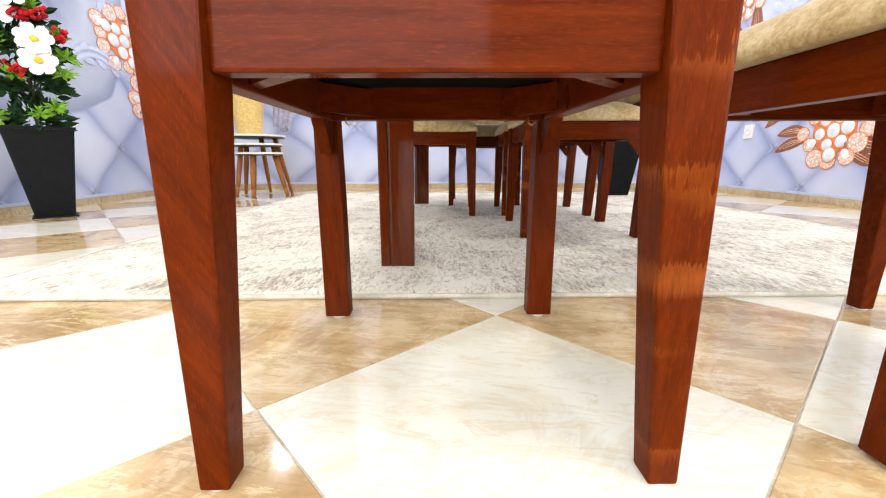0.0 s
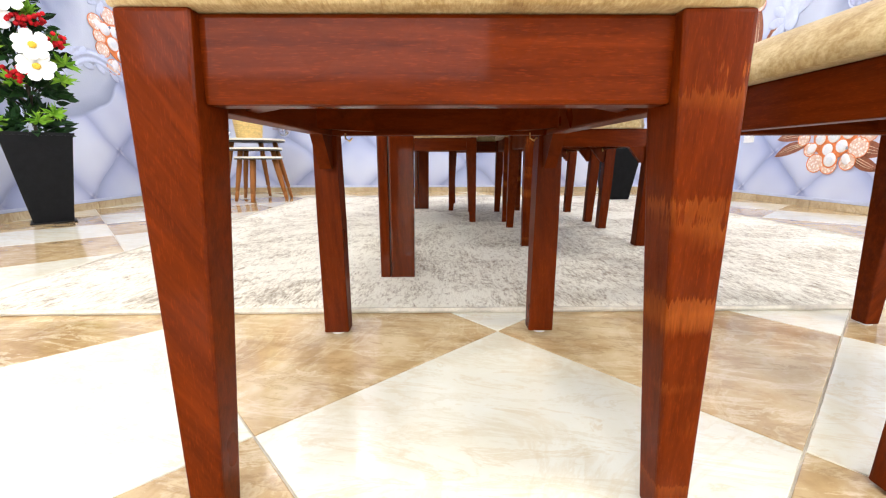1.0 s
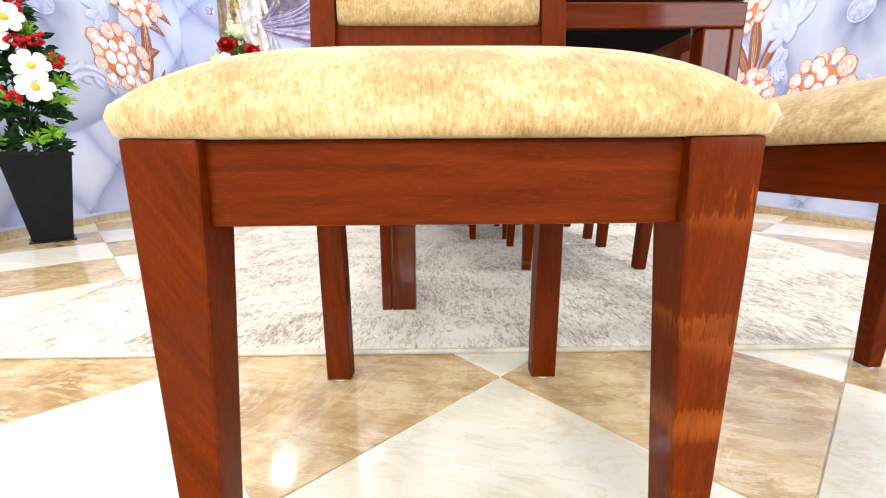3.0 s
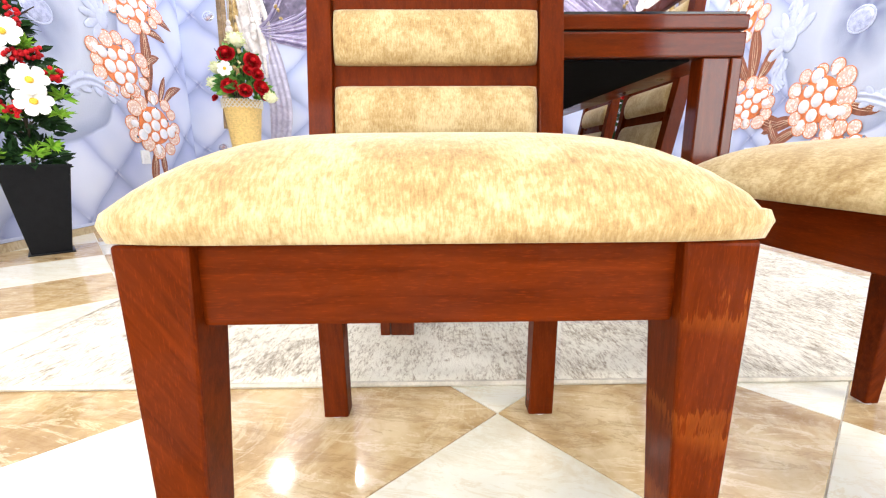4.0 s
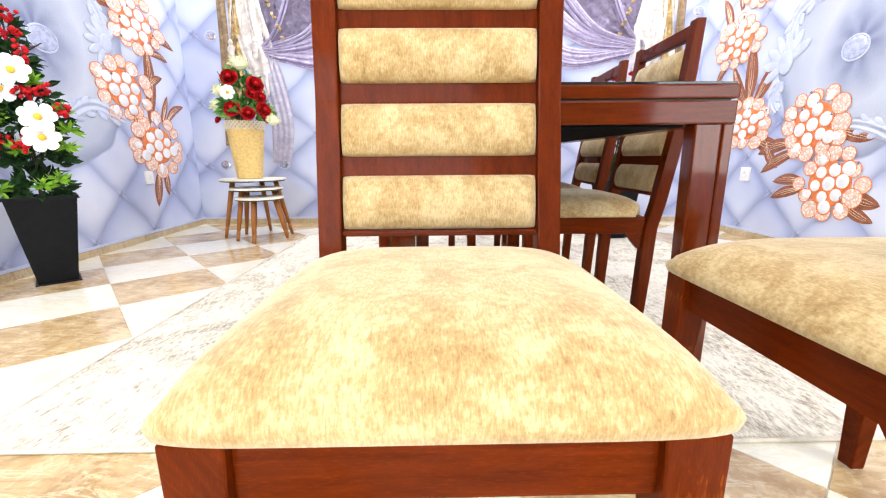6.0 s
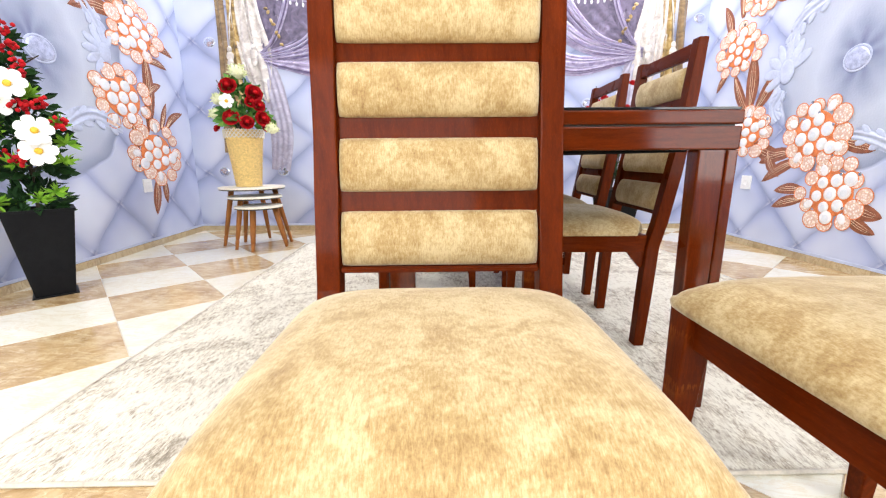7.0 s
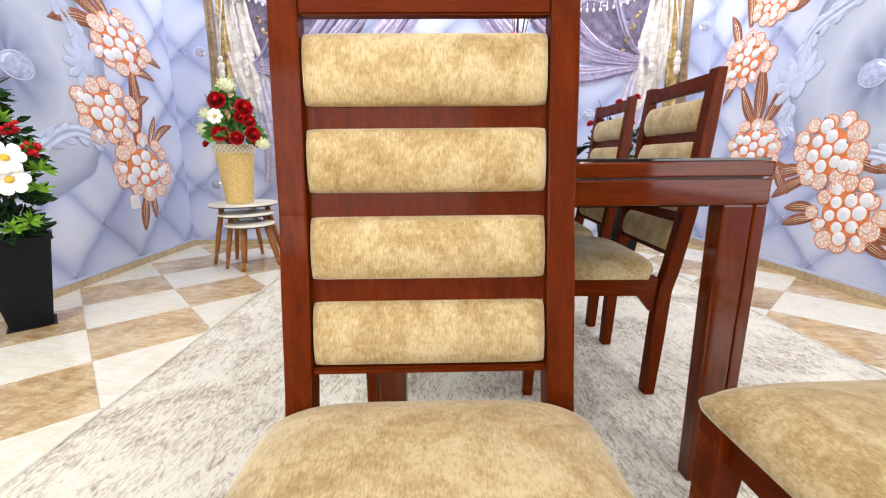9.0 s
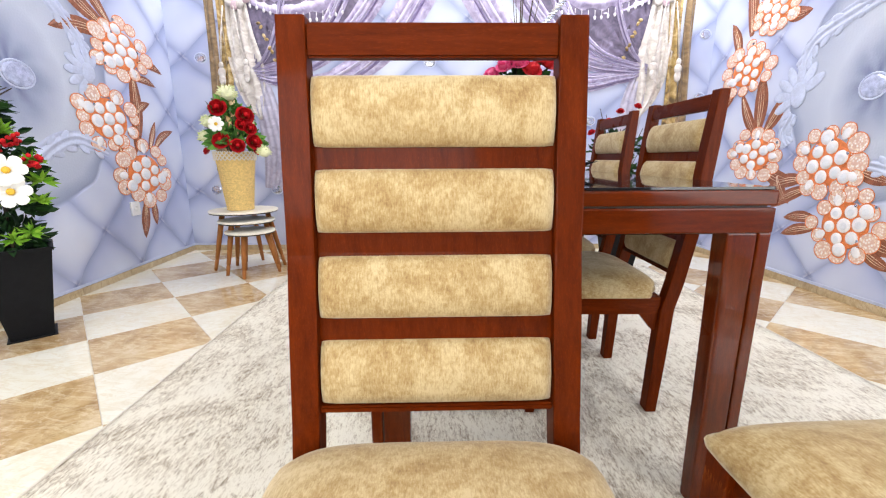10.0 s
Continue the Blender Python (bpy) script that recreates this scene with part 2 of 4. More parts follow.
        inside = m.ramp(rad, [(0.97, (1, 1, 1)), (1.0, (0, 0, 0))])
        c = m.mix(inside, c, pc)
        grain = m.noise(flat, 85, 2, 0.5)
        height = m.mix(inside, puff, m.math("MULTIPLY", grain, 0.22))
    m.colour(c)
    m.bump(height, 0.3, 0.02)
    return m.m


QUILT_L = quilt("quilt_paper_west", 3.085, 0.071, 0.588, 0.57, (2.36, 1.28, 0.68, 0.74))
QUILT_R = quilt("quilt_paper_east", 2.735, 0.083, 0.52, 0.50, (2.56, 1.20, 0.52, 0.66))
QUILT_B = quilt("quilt_paper_north", -2.27, 1.107, 0.686, 0.553)
PAINT = plain("white_paint", (0.78, 0.77, 0.76), 0.7, vary=0.05, scale=3)
WHITE = plain("white_plastic", (0.82, 0.82, 0.82), 0.35, vary=0.04)
BLACK = plain("black_plastic", (0.009, 0.0095, 0.011), 0.4, vary=0.3, bump=0.05, Specular_IOR_Level=0.08)
# seat lining cloth; also the near-black shade of the hollow under the table
LINING_SHADE = plain("black_lining_shade", (0.006, 0.006, 0.0065), 0.9, Specular_IOR_Level=0.03)
CRYSTAL = plain("crystal_print", (0.5, 0.52, 0.62), 0.12, 0.75, vary=0.6, scale=60)
BUTTON = plain("button_print", (0.5, 0.55, 0.78), 0.2, 0.2, vary=0.4, scale=30)
SHEEN = plain("pearl_sheen_print", (0.74, 0.77, 0.82), 0.25, vary=0.12, scale=20)
PEARL = plain("pearl_print", (0.84, 0.83, 0.85), 0.2, vary=0.14, scale=16, Coat_Weight=0.6)
CORAL = plain("coral_enamel_print", (0.78, 0.23, 0.07), 0.4, vary=0.3, scale=25)
GILT = plain("gilt_line_print", (0.82, 0.6, 0.42), 0.35, 0.3, vary=0.3, scale=60)
COPPER = plain("copper_leaf_print", (0.30, 0.105, 0.055), 0.4, 0.15, vary=0.45, scale=40, bump=0.3)
SCROLL = plain("white_scroll_print", (0.52, 0.575, 0.74), 0.4, vary=0.2, scale=10)


def filigree():
    m = Mat("filigree_print", 0.45)
    v = m.coords((1, 1, 1))
    vo = m.node("ShaderNodeTexVoronoi", Scale=62.0)
    m.link(v, vo.inputs["Vector"])
    m.colour(m.ramp(vo.outputs["Distance"], [(0.22, (0.90, 0.87, 0.84)), (0.38, (0.84, 0.70, 0.62)), (0.6, (0.72, 0.48, 0.38))]))
    m.bump(vo.outputs["Distance"], 0.5, 0.004)
    return m.m


FILI = filigree()


def drape_mat(name, stops):
    m = Mat(name, 0.5)
    f = m.noise(m.coords((6, 6, 1.2)), 2.5, 4, 0.6, 0.8)
    m.colour(m.ramp(f, stops))
    m.set(Sheen_Weight=0.2)
    return m.m


LILAC = drape_mat("lilac_drape_print", [(0.3, (0.29, 0.24, 0.41)), (0.55, (0.49, 0.44, 0.63)), (0.75, (0.70, 0.66, 0.81))])
PLUM = drape_mat("plum_drape_print", [(0.3, (0.06, 0.05, 0.09)), (0.6, (0.16, 0.13, 0.215)), (0.8, (0.30, 0.26, 0.38))])
IVORY = drape_mat("ivory_drape_print", [(0.3, (0.40, 0.35, 0.33)), (0.55, (0.68, 0.64, 0.60)), (0.75, (0.86, 0.84, 0.82))])
GOLD = drape_mat("gold_drape_print", [(0.33, (0.10, 0.06, 0.02)), (0.52, (0.42, 0.28, 0.09)), (0.72, (0.75, 0.60, 0.33))])
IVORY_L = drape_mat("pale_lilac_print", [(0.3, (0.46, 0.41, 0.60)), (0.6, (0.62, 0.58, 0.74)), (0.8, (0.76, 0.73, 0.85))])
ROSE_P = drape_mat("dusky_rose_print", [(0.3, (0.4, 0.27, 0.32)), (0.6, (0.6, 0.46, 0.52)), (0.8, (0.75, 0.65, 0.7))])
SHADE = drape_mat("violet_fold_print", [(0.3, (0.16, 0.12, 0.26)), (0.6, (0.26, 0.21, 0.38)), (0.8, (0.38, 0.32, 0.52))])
SHADE_G = drape_mat("bronze_drape_print", [(0.3, (0.12, 0.075, 0.04)), (0.6, (0.3, 0.2, 0.1)), (0.8, (0.5, 0.4, 0.3))])
SILVER = drape_mat("silver_drape_print", [(0.3, (0.33, 0.31, 0.42)), (0.6, (0.5, 0.48, 0.6)), (0.8, (0.7, 0.68, 0.78))])


def leafy(name, a, b):
    m = Mat(name, 0.65).set(Specular_IOR_Level=0.2)
    geo = m.node("ShaderNodeNewGeometry")
    c = m.ramp(geo.outputs["Random Per Island"], [(0.0, a), (1.0, b)])
    f = m.noise(m.coords((1, 1, 1)), 60, 3)
    m.colour(m.mix(m.math("MULTIPLY", f, 0.5), c, [k * 0.5 for k in a]))
    return m.m


LEAF = leafy("dark_leaf", (0.006, 0.022, 0.008), (0.03, 0.10, 0.02))
LIME = leafy("lime_leaf", (0.13, 0.34, 0.02), (0.34, 0.6, 0.06))
RED = leafy("red_petal", (0.38, 0.004, 0.009), (0.70, 0.013, 0.020))
PINK = leafy("pink_petal", (0.80, 0.06, 0.24), (0.92, 0.26, 0.46))
CORAL_P = leafy("coral_petal", (0.6, 0.02, 0.03), (0.72, 0.05, 0.06))
PETAL = plain("white_petal", (0.83, 0.83, 0.8), 0.5, vary=0.05)
CREAMY = leafy("cream_petal", (0.72, 0.78, 0.36), (0.88, 0.90, 0.64))
YELLOW = plain("yellow_stamen", (0.75, 0.45, 0.03), 0.6, vary=0.3, scale=200)
ROPE = plain("straw_rope", (0.74, 0.53, 0.20), 0.75, vary=0.3, scale=70, bump=0.5)
LACE = plain("white_lace", (0.8, 0.76, 0.66), 0.8, vary=0.1)
STONE = plain("pale_laminate", (0.8, 0.76, 0.64), 0.35, vary=0.08, scale=8)
EDGE = plain("dark_edging", (0.03, 0.02, 0.015), 0.4)
STEM = plain("brown_stem", (0.05, 0.035, 0.02), 0.7)
METAL = plain("silver_wire", (0.8, 0.8, 0.82), 0.18, 1.0, vary=0.05)
BRASS = plain("brass", (0.75, 0.5, 0.18), 0.3, 1.0, vary=0.1)
LENS = Mat("downlight_lens").set(Emission_Color=(1, 0.96, 0.9, 1), Emission_Strength=12.0).m


def glass_mat(name, c, rough, trans):
    m = Mat(name, rough)
    m.colour(c)
    m.set(Transmission_Weight=trans, IOR=1.5)
    return m.m


PANE = glass_mat("window_glass", (0.95, 0.97, 0.97), 0.0, 1.0)
TABLE_GLASS = Mat("black_glass", 0.04).colour((0.012, 0.012, 0.014)).m

# ---- mesh helpers ----


def finish(bm, name, material, smooth=False):
    bmesh.ops.recalc_face_normals(bm, faces=bm.faces)
    me = bpy.data.meshes.new(name)
    bm.to_mesh(me)
    bm.free()
    me.materials.append(material)
    if smooth:
        me.shade_smooth()
    return me


def thing(name, m=None, label="", category="", group="", kind=""):
    ob = new(name)
    if m is not None:
        ob.matrix_world = m
    return tagged(ob, label, category, group, kind)


def part(name, bm, material, parent, label="", smooth=False, m=None):
    ob = new(name, finish(bm, name, material, smooth))
    ob.parent = parent
    if m is not None:
        ob.matrix_basis = m
    return tagged(ob, label)


def solo(name, bm, material, label, category, group="", kind="", m=None, smooth=False):
    ob = new(name, finish(bm, name, material, smooth))
    if m is not None:
        ob.matrix_world = m
    return tagged(ob, label, category, group, kind)


def hexa(bm, bottom, top, bevel=0.0, seg=2):
    """A box between two rectangles (x0, x1, y0, y1, z)."""
    vs = []
    for x0, x1, y0, y1, z in (bottom, top):
        vs += [bm.verts.new(p) for p in ((x0, y0, z), (x1, y0, z), (x1, y1, z), (x0, y1, z))]
    fs = [(3, 2, 1, 0), (4, 5, 6, 7), (0, 1, 5, 4), (1, 2, 6, 5), (2, 3, 7, 6), (3, 0, 4, 7)]
    faces = [bm.faces.new([vs[i] for i in f]) for f in fs]
    if bevel:
        es = list({e for f in faces for e in f.edges})
        bmesh.ops.bevel(bm, geom=es, offset=bevel, segments=seg, affect="EDGES", profile=0.6)
    return bm


def box(x0, x1, y0, y1, z0, z1, bevel=0.0, bm=None):
    return hexa(bm or bmesh.new(), (x0, x1, y0, y1, z0), (x0, x1, y0, y1, z1), bevel)


def loft(bm, rings, caps=True):
    rows = [[bm.verts.new(p) for p in r] for r in rings]
    for a, b in zip(rows, rows[1:]):
        n = len(a)
        for i in range(n):
            bm.faces.new((a[i], a[(i + 1) % n], b[(i + 1) % n], b[i]))
    if caps:
        bm.faces.new(rows[0][::-1])
        bm.faces.new(rows[-1])
    return bm


def lathe(bm, prof, n=24, centre=(0, 0)):
    return loft(bm, [[(centre[0] + r * math.cos(2 * math.pi * i / n), centre[1] + r * math.sin(2 * math.pi * i / n), z) for i in range(n)] for r, z in prof])


def tube(bm, pts, radii, n=8):
    rings = []
    pts = [Vector(p) for p in pts]
    for i, p in enumerate(pts):
        d = (pts[min(i + 1, len(pts) - 1)] - pts[max(i - 1, 0)]).normalized()
        q = d.to_track_quat("Z", "Y")
        r = radii[i] if isinstance(radii, (list, tuple)) else radii
        rings.append([p + q @ Vector((r * math.cos(2 * math.pi * k / n), r * math.sin(2 * math.pi * k / n), 0)) for k in range(n)])
    return loft(bm, rings)


def ball(bm, c, r, sz=(1, 1, 1), sub=1):
    m = Matrix.Translation(c) @ Matrix.Diagonal((r * sz[0], r * sz[1], r * sz[2], 1))
    bmesh.ops.create_icosphere(bm, subdivisions=sub, radius=1.0, matrix=m)


def leaf_card(bm, base, way, length, width, up, bend=0.25):
    """One leaf: a pointed blade with a folded midrib and a droop."""
    way, up = Vector(way).normalized(), Vector(up)
    side = way.cross(up)
    if side.length < 1e-3:
        side = way.cross(Vector((1, 0, 0)))
    side.normalize()
    nrm = side.cross(way).normalized()
    base = Vector(base)
    mid, left, right = [], [], []
    for t, w in ((0, 0.08), (0.3, 0.85), (0.6, 0.9), (1.0, 0.0)):
        p = base + way * length * t - nrm * bend * length * t * t
        mid.append(bm.verts.new(p))
        left.append(bm.verts.new(p + side * width * w * 0.5 + nrm * width * w * 0.2))
        right.append(bm.verts.new(p - side * width * w * 0.5 + nrm * width * w * 0.2))
    for i in range(3):
        bm.faces.new((mid[i], mid[i + 1], left[i + 1], left[i]))
        bm.faces.new((mid[i], right[i], right[i + 1], mid[i + 1]))


# ---- the room ----
T = 0.3
solo("floor", box(XL - T, XR + T, YS - T, YB + T, -0.2, -0.0025), GROUT, "cream and brown marble tile floor laid diagonally", "floor", kind="structure")
FLOOR = bpy.data.objects["floor"]
PAPER = "wall papered with a lilac buttoned quilt print"
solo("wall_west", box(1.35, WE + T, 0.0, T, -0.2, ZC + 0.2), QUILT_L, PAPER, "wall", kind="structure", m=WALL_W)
SE0, SE1, SEB, SET = -2.6, -0.6, 0.4, 2.5   # unseen side window, assumed in the east wall from reflections
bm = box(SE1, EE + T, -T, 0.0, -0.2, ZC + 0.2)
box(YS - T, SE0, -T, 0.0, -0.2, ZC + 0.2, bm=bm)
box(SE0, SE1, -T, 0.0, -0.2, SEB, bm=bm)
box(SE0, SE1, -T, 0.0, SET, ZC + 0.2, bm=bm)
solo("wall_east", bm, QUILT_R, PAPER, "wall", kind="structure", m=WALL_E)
solo("wall_north", box(N0, N1, 0.0, T, -0.2, ZC + 0.2), QUILT_B, "wall papered with quilt and drape print", "wall", kind="structure", m=WALL_N)
solo("wall_southwest", box(XL - T, XL, YS - T, 1.6, -0.2, ZC + 0.2), PAINT, "plain painted side wall near the assumed shop window", "wall", kind="structure")
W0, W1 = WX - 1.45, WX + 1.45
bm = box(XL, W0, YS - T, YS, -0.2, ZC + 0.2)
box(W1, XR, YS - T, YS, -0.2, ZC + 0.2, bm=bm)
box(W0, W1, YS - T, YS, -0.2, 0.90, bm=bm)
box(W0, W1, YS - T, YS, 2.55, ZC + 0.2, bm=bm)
solo("wall_south", bm, PAINT, "plain painted wall around an assumed shop window", "wall", kind="structure")
solo("ceiling", box(XL - T, XR, YS, YB + 0.1, ZC, ZC + 0.2), PAINT, "plain white ceiling", "ceiling", kind="structure")
# opening out of view, added to go with the daylight lamp
win = thing("window_1", pose(WX, YS - 0.1, 0), "white framed shop window, unseen and assumed", "window", kind="structure")
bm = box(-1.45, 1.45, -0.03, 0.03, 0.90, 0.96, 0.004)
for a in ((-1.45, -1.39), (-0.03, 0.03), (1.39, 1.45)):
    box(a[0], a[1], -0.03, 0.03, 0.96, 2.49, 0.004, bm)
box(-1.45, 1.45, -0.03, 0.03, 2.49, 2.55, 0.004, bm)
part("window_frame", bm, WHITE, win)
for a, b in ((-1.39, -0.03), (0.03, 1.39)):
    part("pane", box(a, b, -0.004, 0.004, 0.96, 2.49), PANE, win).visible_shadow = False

win = thing("window_2", WALL_E @ pose((SE0 + SE1) / 2, -0.1, 0), "white framed side window, unseen and assumed", "window", kind="structure")
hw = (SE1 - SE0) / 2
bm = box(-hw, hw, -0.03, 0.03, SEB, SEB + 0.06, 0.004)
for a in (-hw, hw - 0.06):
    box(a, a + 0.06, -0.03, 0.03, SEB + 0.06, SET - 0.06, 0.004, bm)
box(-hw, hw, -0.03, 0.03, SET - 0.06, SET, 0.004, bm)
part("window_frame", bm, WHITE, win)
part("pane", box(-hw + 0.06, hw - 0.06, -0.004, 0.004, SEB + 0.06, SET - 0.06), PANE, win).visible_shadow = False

# ---- downlights ----
dl = thing("downlight", pose(*SPOTS[0], ZC), "round recessed ceiling downlight, lit", "downlight", "ceiling downlights")
bm = bmesh.new()
lathe(bm, [(0.085, 0.0), (0.085, -0.006), (0.062, -0.01), (0.06, -0.002)], 24)
part("trim_ring", bm, WHITE, dl, smooth=True)
bm = bmesh.new()
lathe(bm, [(0.058, -0.003), (0.058, -0.006)], 24)
part("lens", bm, LENS, dl, "glowing lens")
for x, y in SPOTS[1:]:
    copy_thing(dl, pose(x, y, ZC))

# ---- dining chair ----


def post_front(z):
    return 0.4635 + (0.156 * (z - 0.69) if z < 0.69 else 0.100 * (z - 0.69))


def seat_mesh():
    """Domed velour cushion with rounded rims; front at y = -0.006."""
    bm = bmesh.new()
    n = 26
    half = 0.2140
    y0, y1 = -0.006, 0.418
    grid = []
    for j in range(n + 1):
        v = -1 + 2 * j / n
        row = []
        for i in range(n + 1):
            u = -1 + 2 * i / n
            su = math.copysign(abs(u) ** 0.75, u)
            sv = math.copysign(abs(v) ** 0.75, v)
            w = half - (0.03 * max(0, (sv - 0.82) / 0.18) ** 2) 
            x = su * w
            y = (y0 + y1) / 2 + sv * (y1 - y0) / 2
            if sv < 0:
                y += 0.004 * abs(su) ** 8 * abs(sv) ** 4
            else:
                y -= 0.042 * abs(su) ** 6 * sv ** 4
            corner = 0.004 * (abs(su) * abs(sv)) ** 8
            x -= math.copysign(corner, su)
            y -= math.copysign(corner, sv)
            rim = (1 - abs(su) ** 9) * (1 - abs(sv) ** 9)
            crown = (1 - abs(su) ** 4.4) * (1 - abs(sv) ** (4.6 if sv < 0 else 3.6))
            z = 0.420 + 0.015 * rim ** 0.5 + 0.040 * crown ** 0.9
            row.append(bm.verts.new((x, y, z)))
        grid.append(row)
    for j in range(n):
        for i in range(n):
            bm.faces.new((grid[j][i], grid[j][i + 1], grid[j + 1][i + 1], grid[j + 1][i]))
    edge = grid[0][:-1] + [r[-1] for r in grid[:-1]] + grid[-1][:0:-1] + [r[0] for r in grid[:0:-1]]
    low = []
    for k, (dz, grow) in enumerate(((0.007, 1.010), (0.4015, 0.997), (0.400, 0.97))):
        ring = []
        for e in edge:
            z = e.co.z - dz if k == 0 else dz
            ring.append(bm.verts.new((e.co.x * grow, 0.2 + (e.co.y - 0.2) * grow, z)))
        low.append(ring)
    rings = [edge] + low
    m = len(edge)
    for a, b in zip(rings, rings[1:]):
        for i in range(m):
            bm.faces.new((a[i], a[(i + 1) % m], b[(i + 1) % m], b[i]))
    bm.faces.new(low[-1])
    return bm


def roll_mesh(z0, z1):
    """One padded bar of the backrest, leaning with the posts."""
    bm = bmesh.new()
    rings = []
    n = 20
    for i in range(n + 1):
        u = -1 + 2 * i / n
        su = math.copysign(abs(u) ** 0.6, u)
        x = su * 0.163
        e = (1 - abs(su) ** 14) ** 0.5
        ring = []
        prof = ((0.0, 0.012), (0.0, 0.0), (0.06, -0.011), (0.25, -0.019), (0.5, -0.022), (0.75, -0.019), (0.94, -0.011), (1.0, 0.0), (1.0, 0.012))
        for f, d in prof:
            f2 = 0.5 + (f - 0.5) * (0.97 + 0.03 * e)
            z = z0 + (z1 - z0) * f2
            ring.append((x, post_front(z) + 0.012 + (d * (0.5 + 0.5 * e) if d < 0 else d), z))
        rings.append(ring)
    return loft(bm, rings)


def dining_chair(m):
    ch = thing("dining_chair", m, "mahogany dining chair with beige velour seat and padded slat back", "chair", "dining chairs")
    for s in (-1, 1):
        b = sorted((s * 0.2075, s * 0.181))
        t = sorted((s * 0.2065, s * 0.157))
        leg = part("leg", hexa(bmesh.new(), (*b, 0.0, 0.029, 0.003), (*t, 0.0, 0.048, 0.4005), 0.0035, 3), WOOD_WORN if s > 0 else WOOD_SLANT, ch)
        bm = bmesh.new()
        lathe(bm, [(0.011, 0.0), (0.012, 0.002), (0.012, 0.007)], 14, (s * 0.195, 0.0145))
        part("glide", bm, WHITE, leg, "white plastic glide")
        # rear leg and raked post in one piece
        x0, x1 = sorted((s * 0.166, s * 0.205))
        xb0, xb1 = sorted((s * 0.160, s * 0.203))
        bm = bmesh.new()
        rings = []
        for z, yf, d, a, b2 in ((0.006, 0.3915, 0.034, xb0, xb1), (0.20, 0.398, 0.038, (xb0 + x0) / 2, (xb1 + x1) / 2), (0.36, 0.402, 0.042, x0, x1), (0.44, 0.4215, 0.042, x0, x1), (0.6, post_front(0.6), 0.040, x0, x1), (0.69, post_front(0.69), 0.038, x0, x1), (0.85, post_front(0.85), 0.034, x0, x1), (1.003, post_front(1.003), 0.029, x0, x1)):
            rings.append([(a, yf, z), (b2, yf, z), (b2, yf + d, z), (a, yf + d, z)])
        loft(bm, rings)
        es = [e for e in bm.edges if abs(e.verts[0].co.z - e.verts[1].co.z) > 0.02 or min(v.co.z for v in e.verts) > 0.99]
        bmesh.ops.bevel(bm, geom=es, offset=0.004, segments=2, affect="EDGES", profile=0.6)
        post = part("back_post", bm, WOOD_Z, ch)
        bm = bmesh.new()
        lathe(bm, [(0.011, 0.0), (0.012, 0.002), (0.012, 0.007)], 14, (s * 0.182, 0.4085))
        part("glide", bm, WHITE, post, "white plastic glide")
        a0, a1 = sorted((s * 0.170, s * 0.193))
        part("side_rail", box(a0, a1, 0.045, 0.405, 0.342, 0.3995, 0.002), WOOD_Y, ch)
        # bracket under the side rail, against the rear leg
        bm = bmesh.new()
        c0, c1 = sorted((s * 0.172, s * 0.191))
        loft(bm, [[(c, 0.345, 0.342), (c, 0.402, 0.342), (c, 0.397, 0.290), (c, 0.388, 0.290)] for c in (c0, c1)])
        part("bracket", bm, WOOD_Z, ch)
        # corner blocks under the seat
        for yy, k in ((0.05, 1), (0.385, -1)):
            bm = bmesh.new()
            d0, d1 = s * 0.170, s * 0.10
            loft(bm, [[(d0, yy + k * 0.07, z), (d0, yy + k * 0.045, z), (d1 + s * 0.025, yy, z), (d1, yy, z)] for z in (0.348, 0.388)])
            part("corner_block", bm, WOOD_X, ch)
    part("front_rail", box(-0.160, 0.160, 0.010, 0.034, 0.342, 0.3995, 0.003), WOOD_X, ch)
    part("rear_rail", box(-0.168, 0.168, 0.385, 0.408, 0.342, 0.3995, 0.002), WOOD_X, ch)
    for hx in (-0.145, 0.145):
        bm = bmesh.new()
        tube(bm, [(hx, 0.380, 0.345), (hx, 0.378, 0.337), (hx + 0.006, 0.378, 0.333), (hx + 0.011, 0.379, 0.338)], 0.0014, 6)
        part("hook", bm, BRASS, ch, "small brass hook")
    part("seat_lining", box(-0.168, 0.168, 0.036, 0.384, 0.391, 0.3995), LINING_SHADE, ch, "black lining under the seat")
    part("seat", seat_mesh(), VELVET, ch, "beige velour seat cushion", True)
    # backrest: board behind, four padded bars, head rail, foot rail
    bm = bmesh.new()
    loft(bm, [[(x, post_front(z) + d, z) for z, d in ((0.472, 0.015), (0.69, 0.015), (0.925, 0.015), (0.925, 0.027), (0.69, 0.027), (0.472, 0.027))] for x in (-0.168, 0.168)])
    part("back_board", bm, WOOD_Z, ch)
    for z0, z1 in ((0.477, 0.567), (0.599, 0.686), (0.719, 0.806), (0.835, 0.929)):
        part("back_pad", roll_mesh(z0, z1), VELVET, ch, "beige velour pad", True)
    for nm, z0, z1 in (("head_rail", 0.950, 0.994), ("foot_rail", 0.466, 0.476)):
        bm = bmesh.new()
        loft(bm, [[(x, post_front(z) + d, z) for z, d in ((z0, 0.004), (z1, 0.004), (z1, 0.026), (z0, 0.026))] for x in (-0.1675, 0.1675)])
        bmesh.ops.bevel(bm, geom=bm.edges[:], offset=0.003, segments=2, affect="EDGES")
        part(nm, bm, WOOD_X, ch)
    return ch


chair = dining_chair(pose(0.052, 0.283, 0, 0, 0, 3.4))
CHAIRS = [(0.632, 0.755, 184.0), (0.270, 1.596, 271.6), (0.258, 2.145, 271), (0.135, 2.14, 90), (0.2, 2.375, 2)]
for x, y, a in CHAIRS:
    copy_thing(chair, pose(x, y, 0, 0, 0, a))

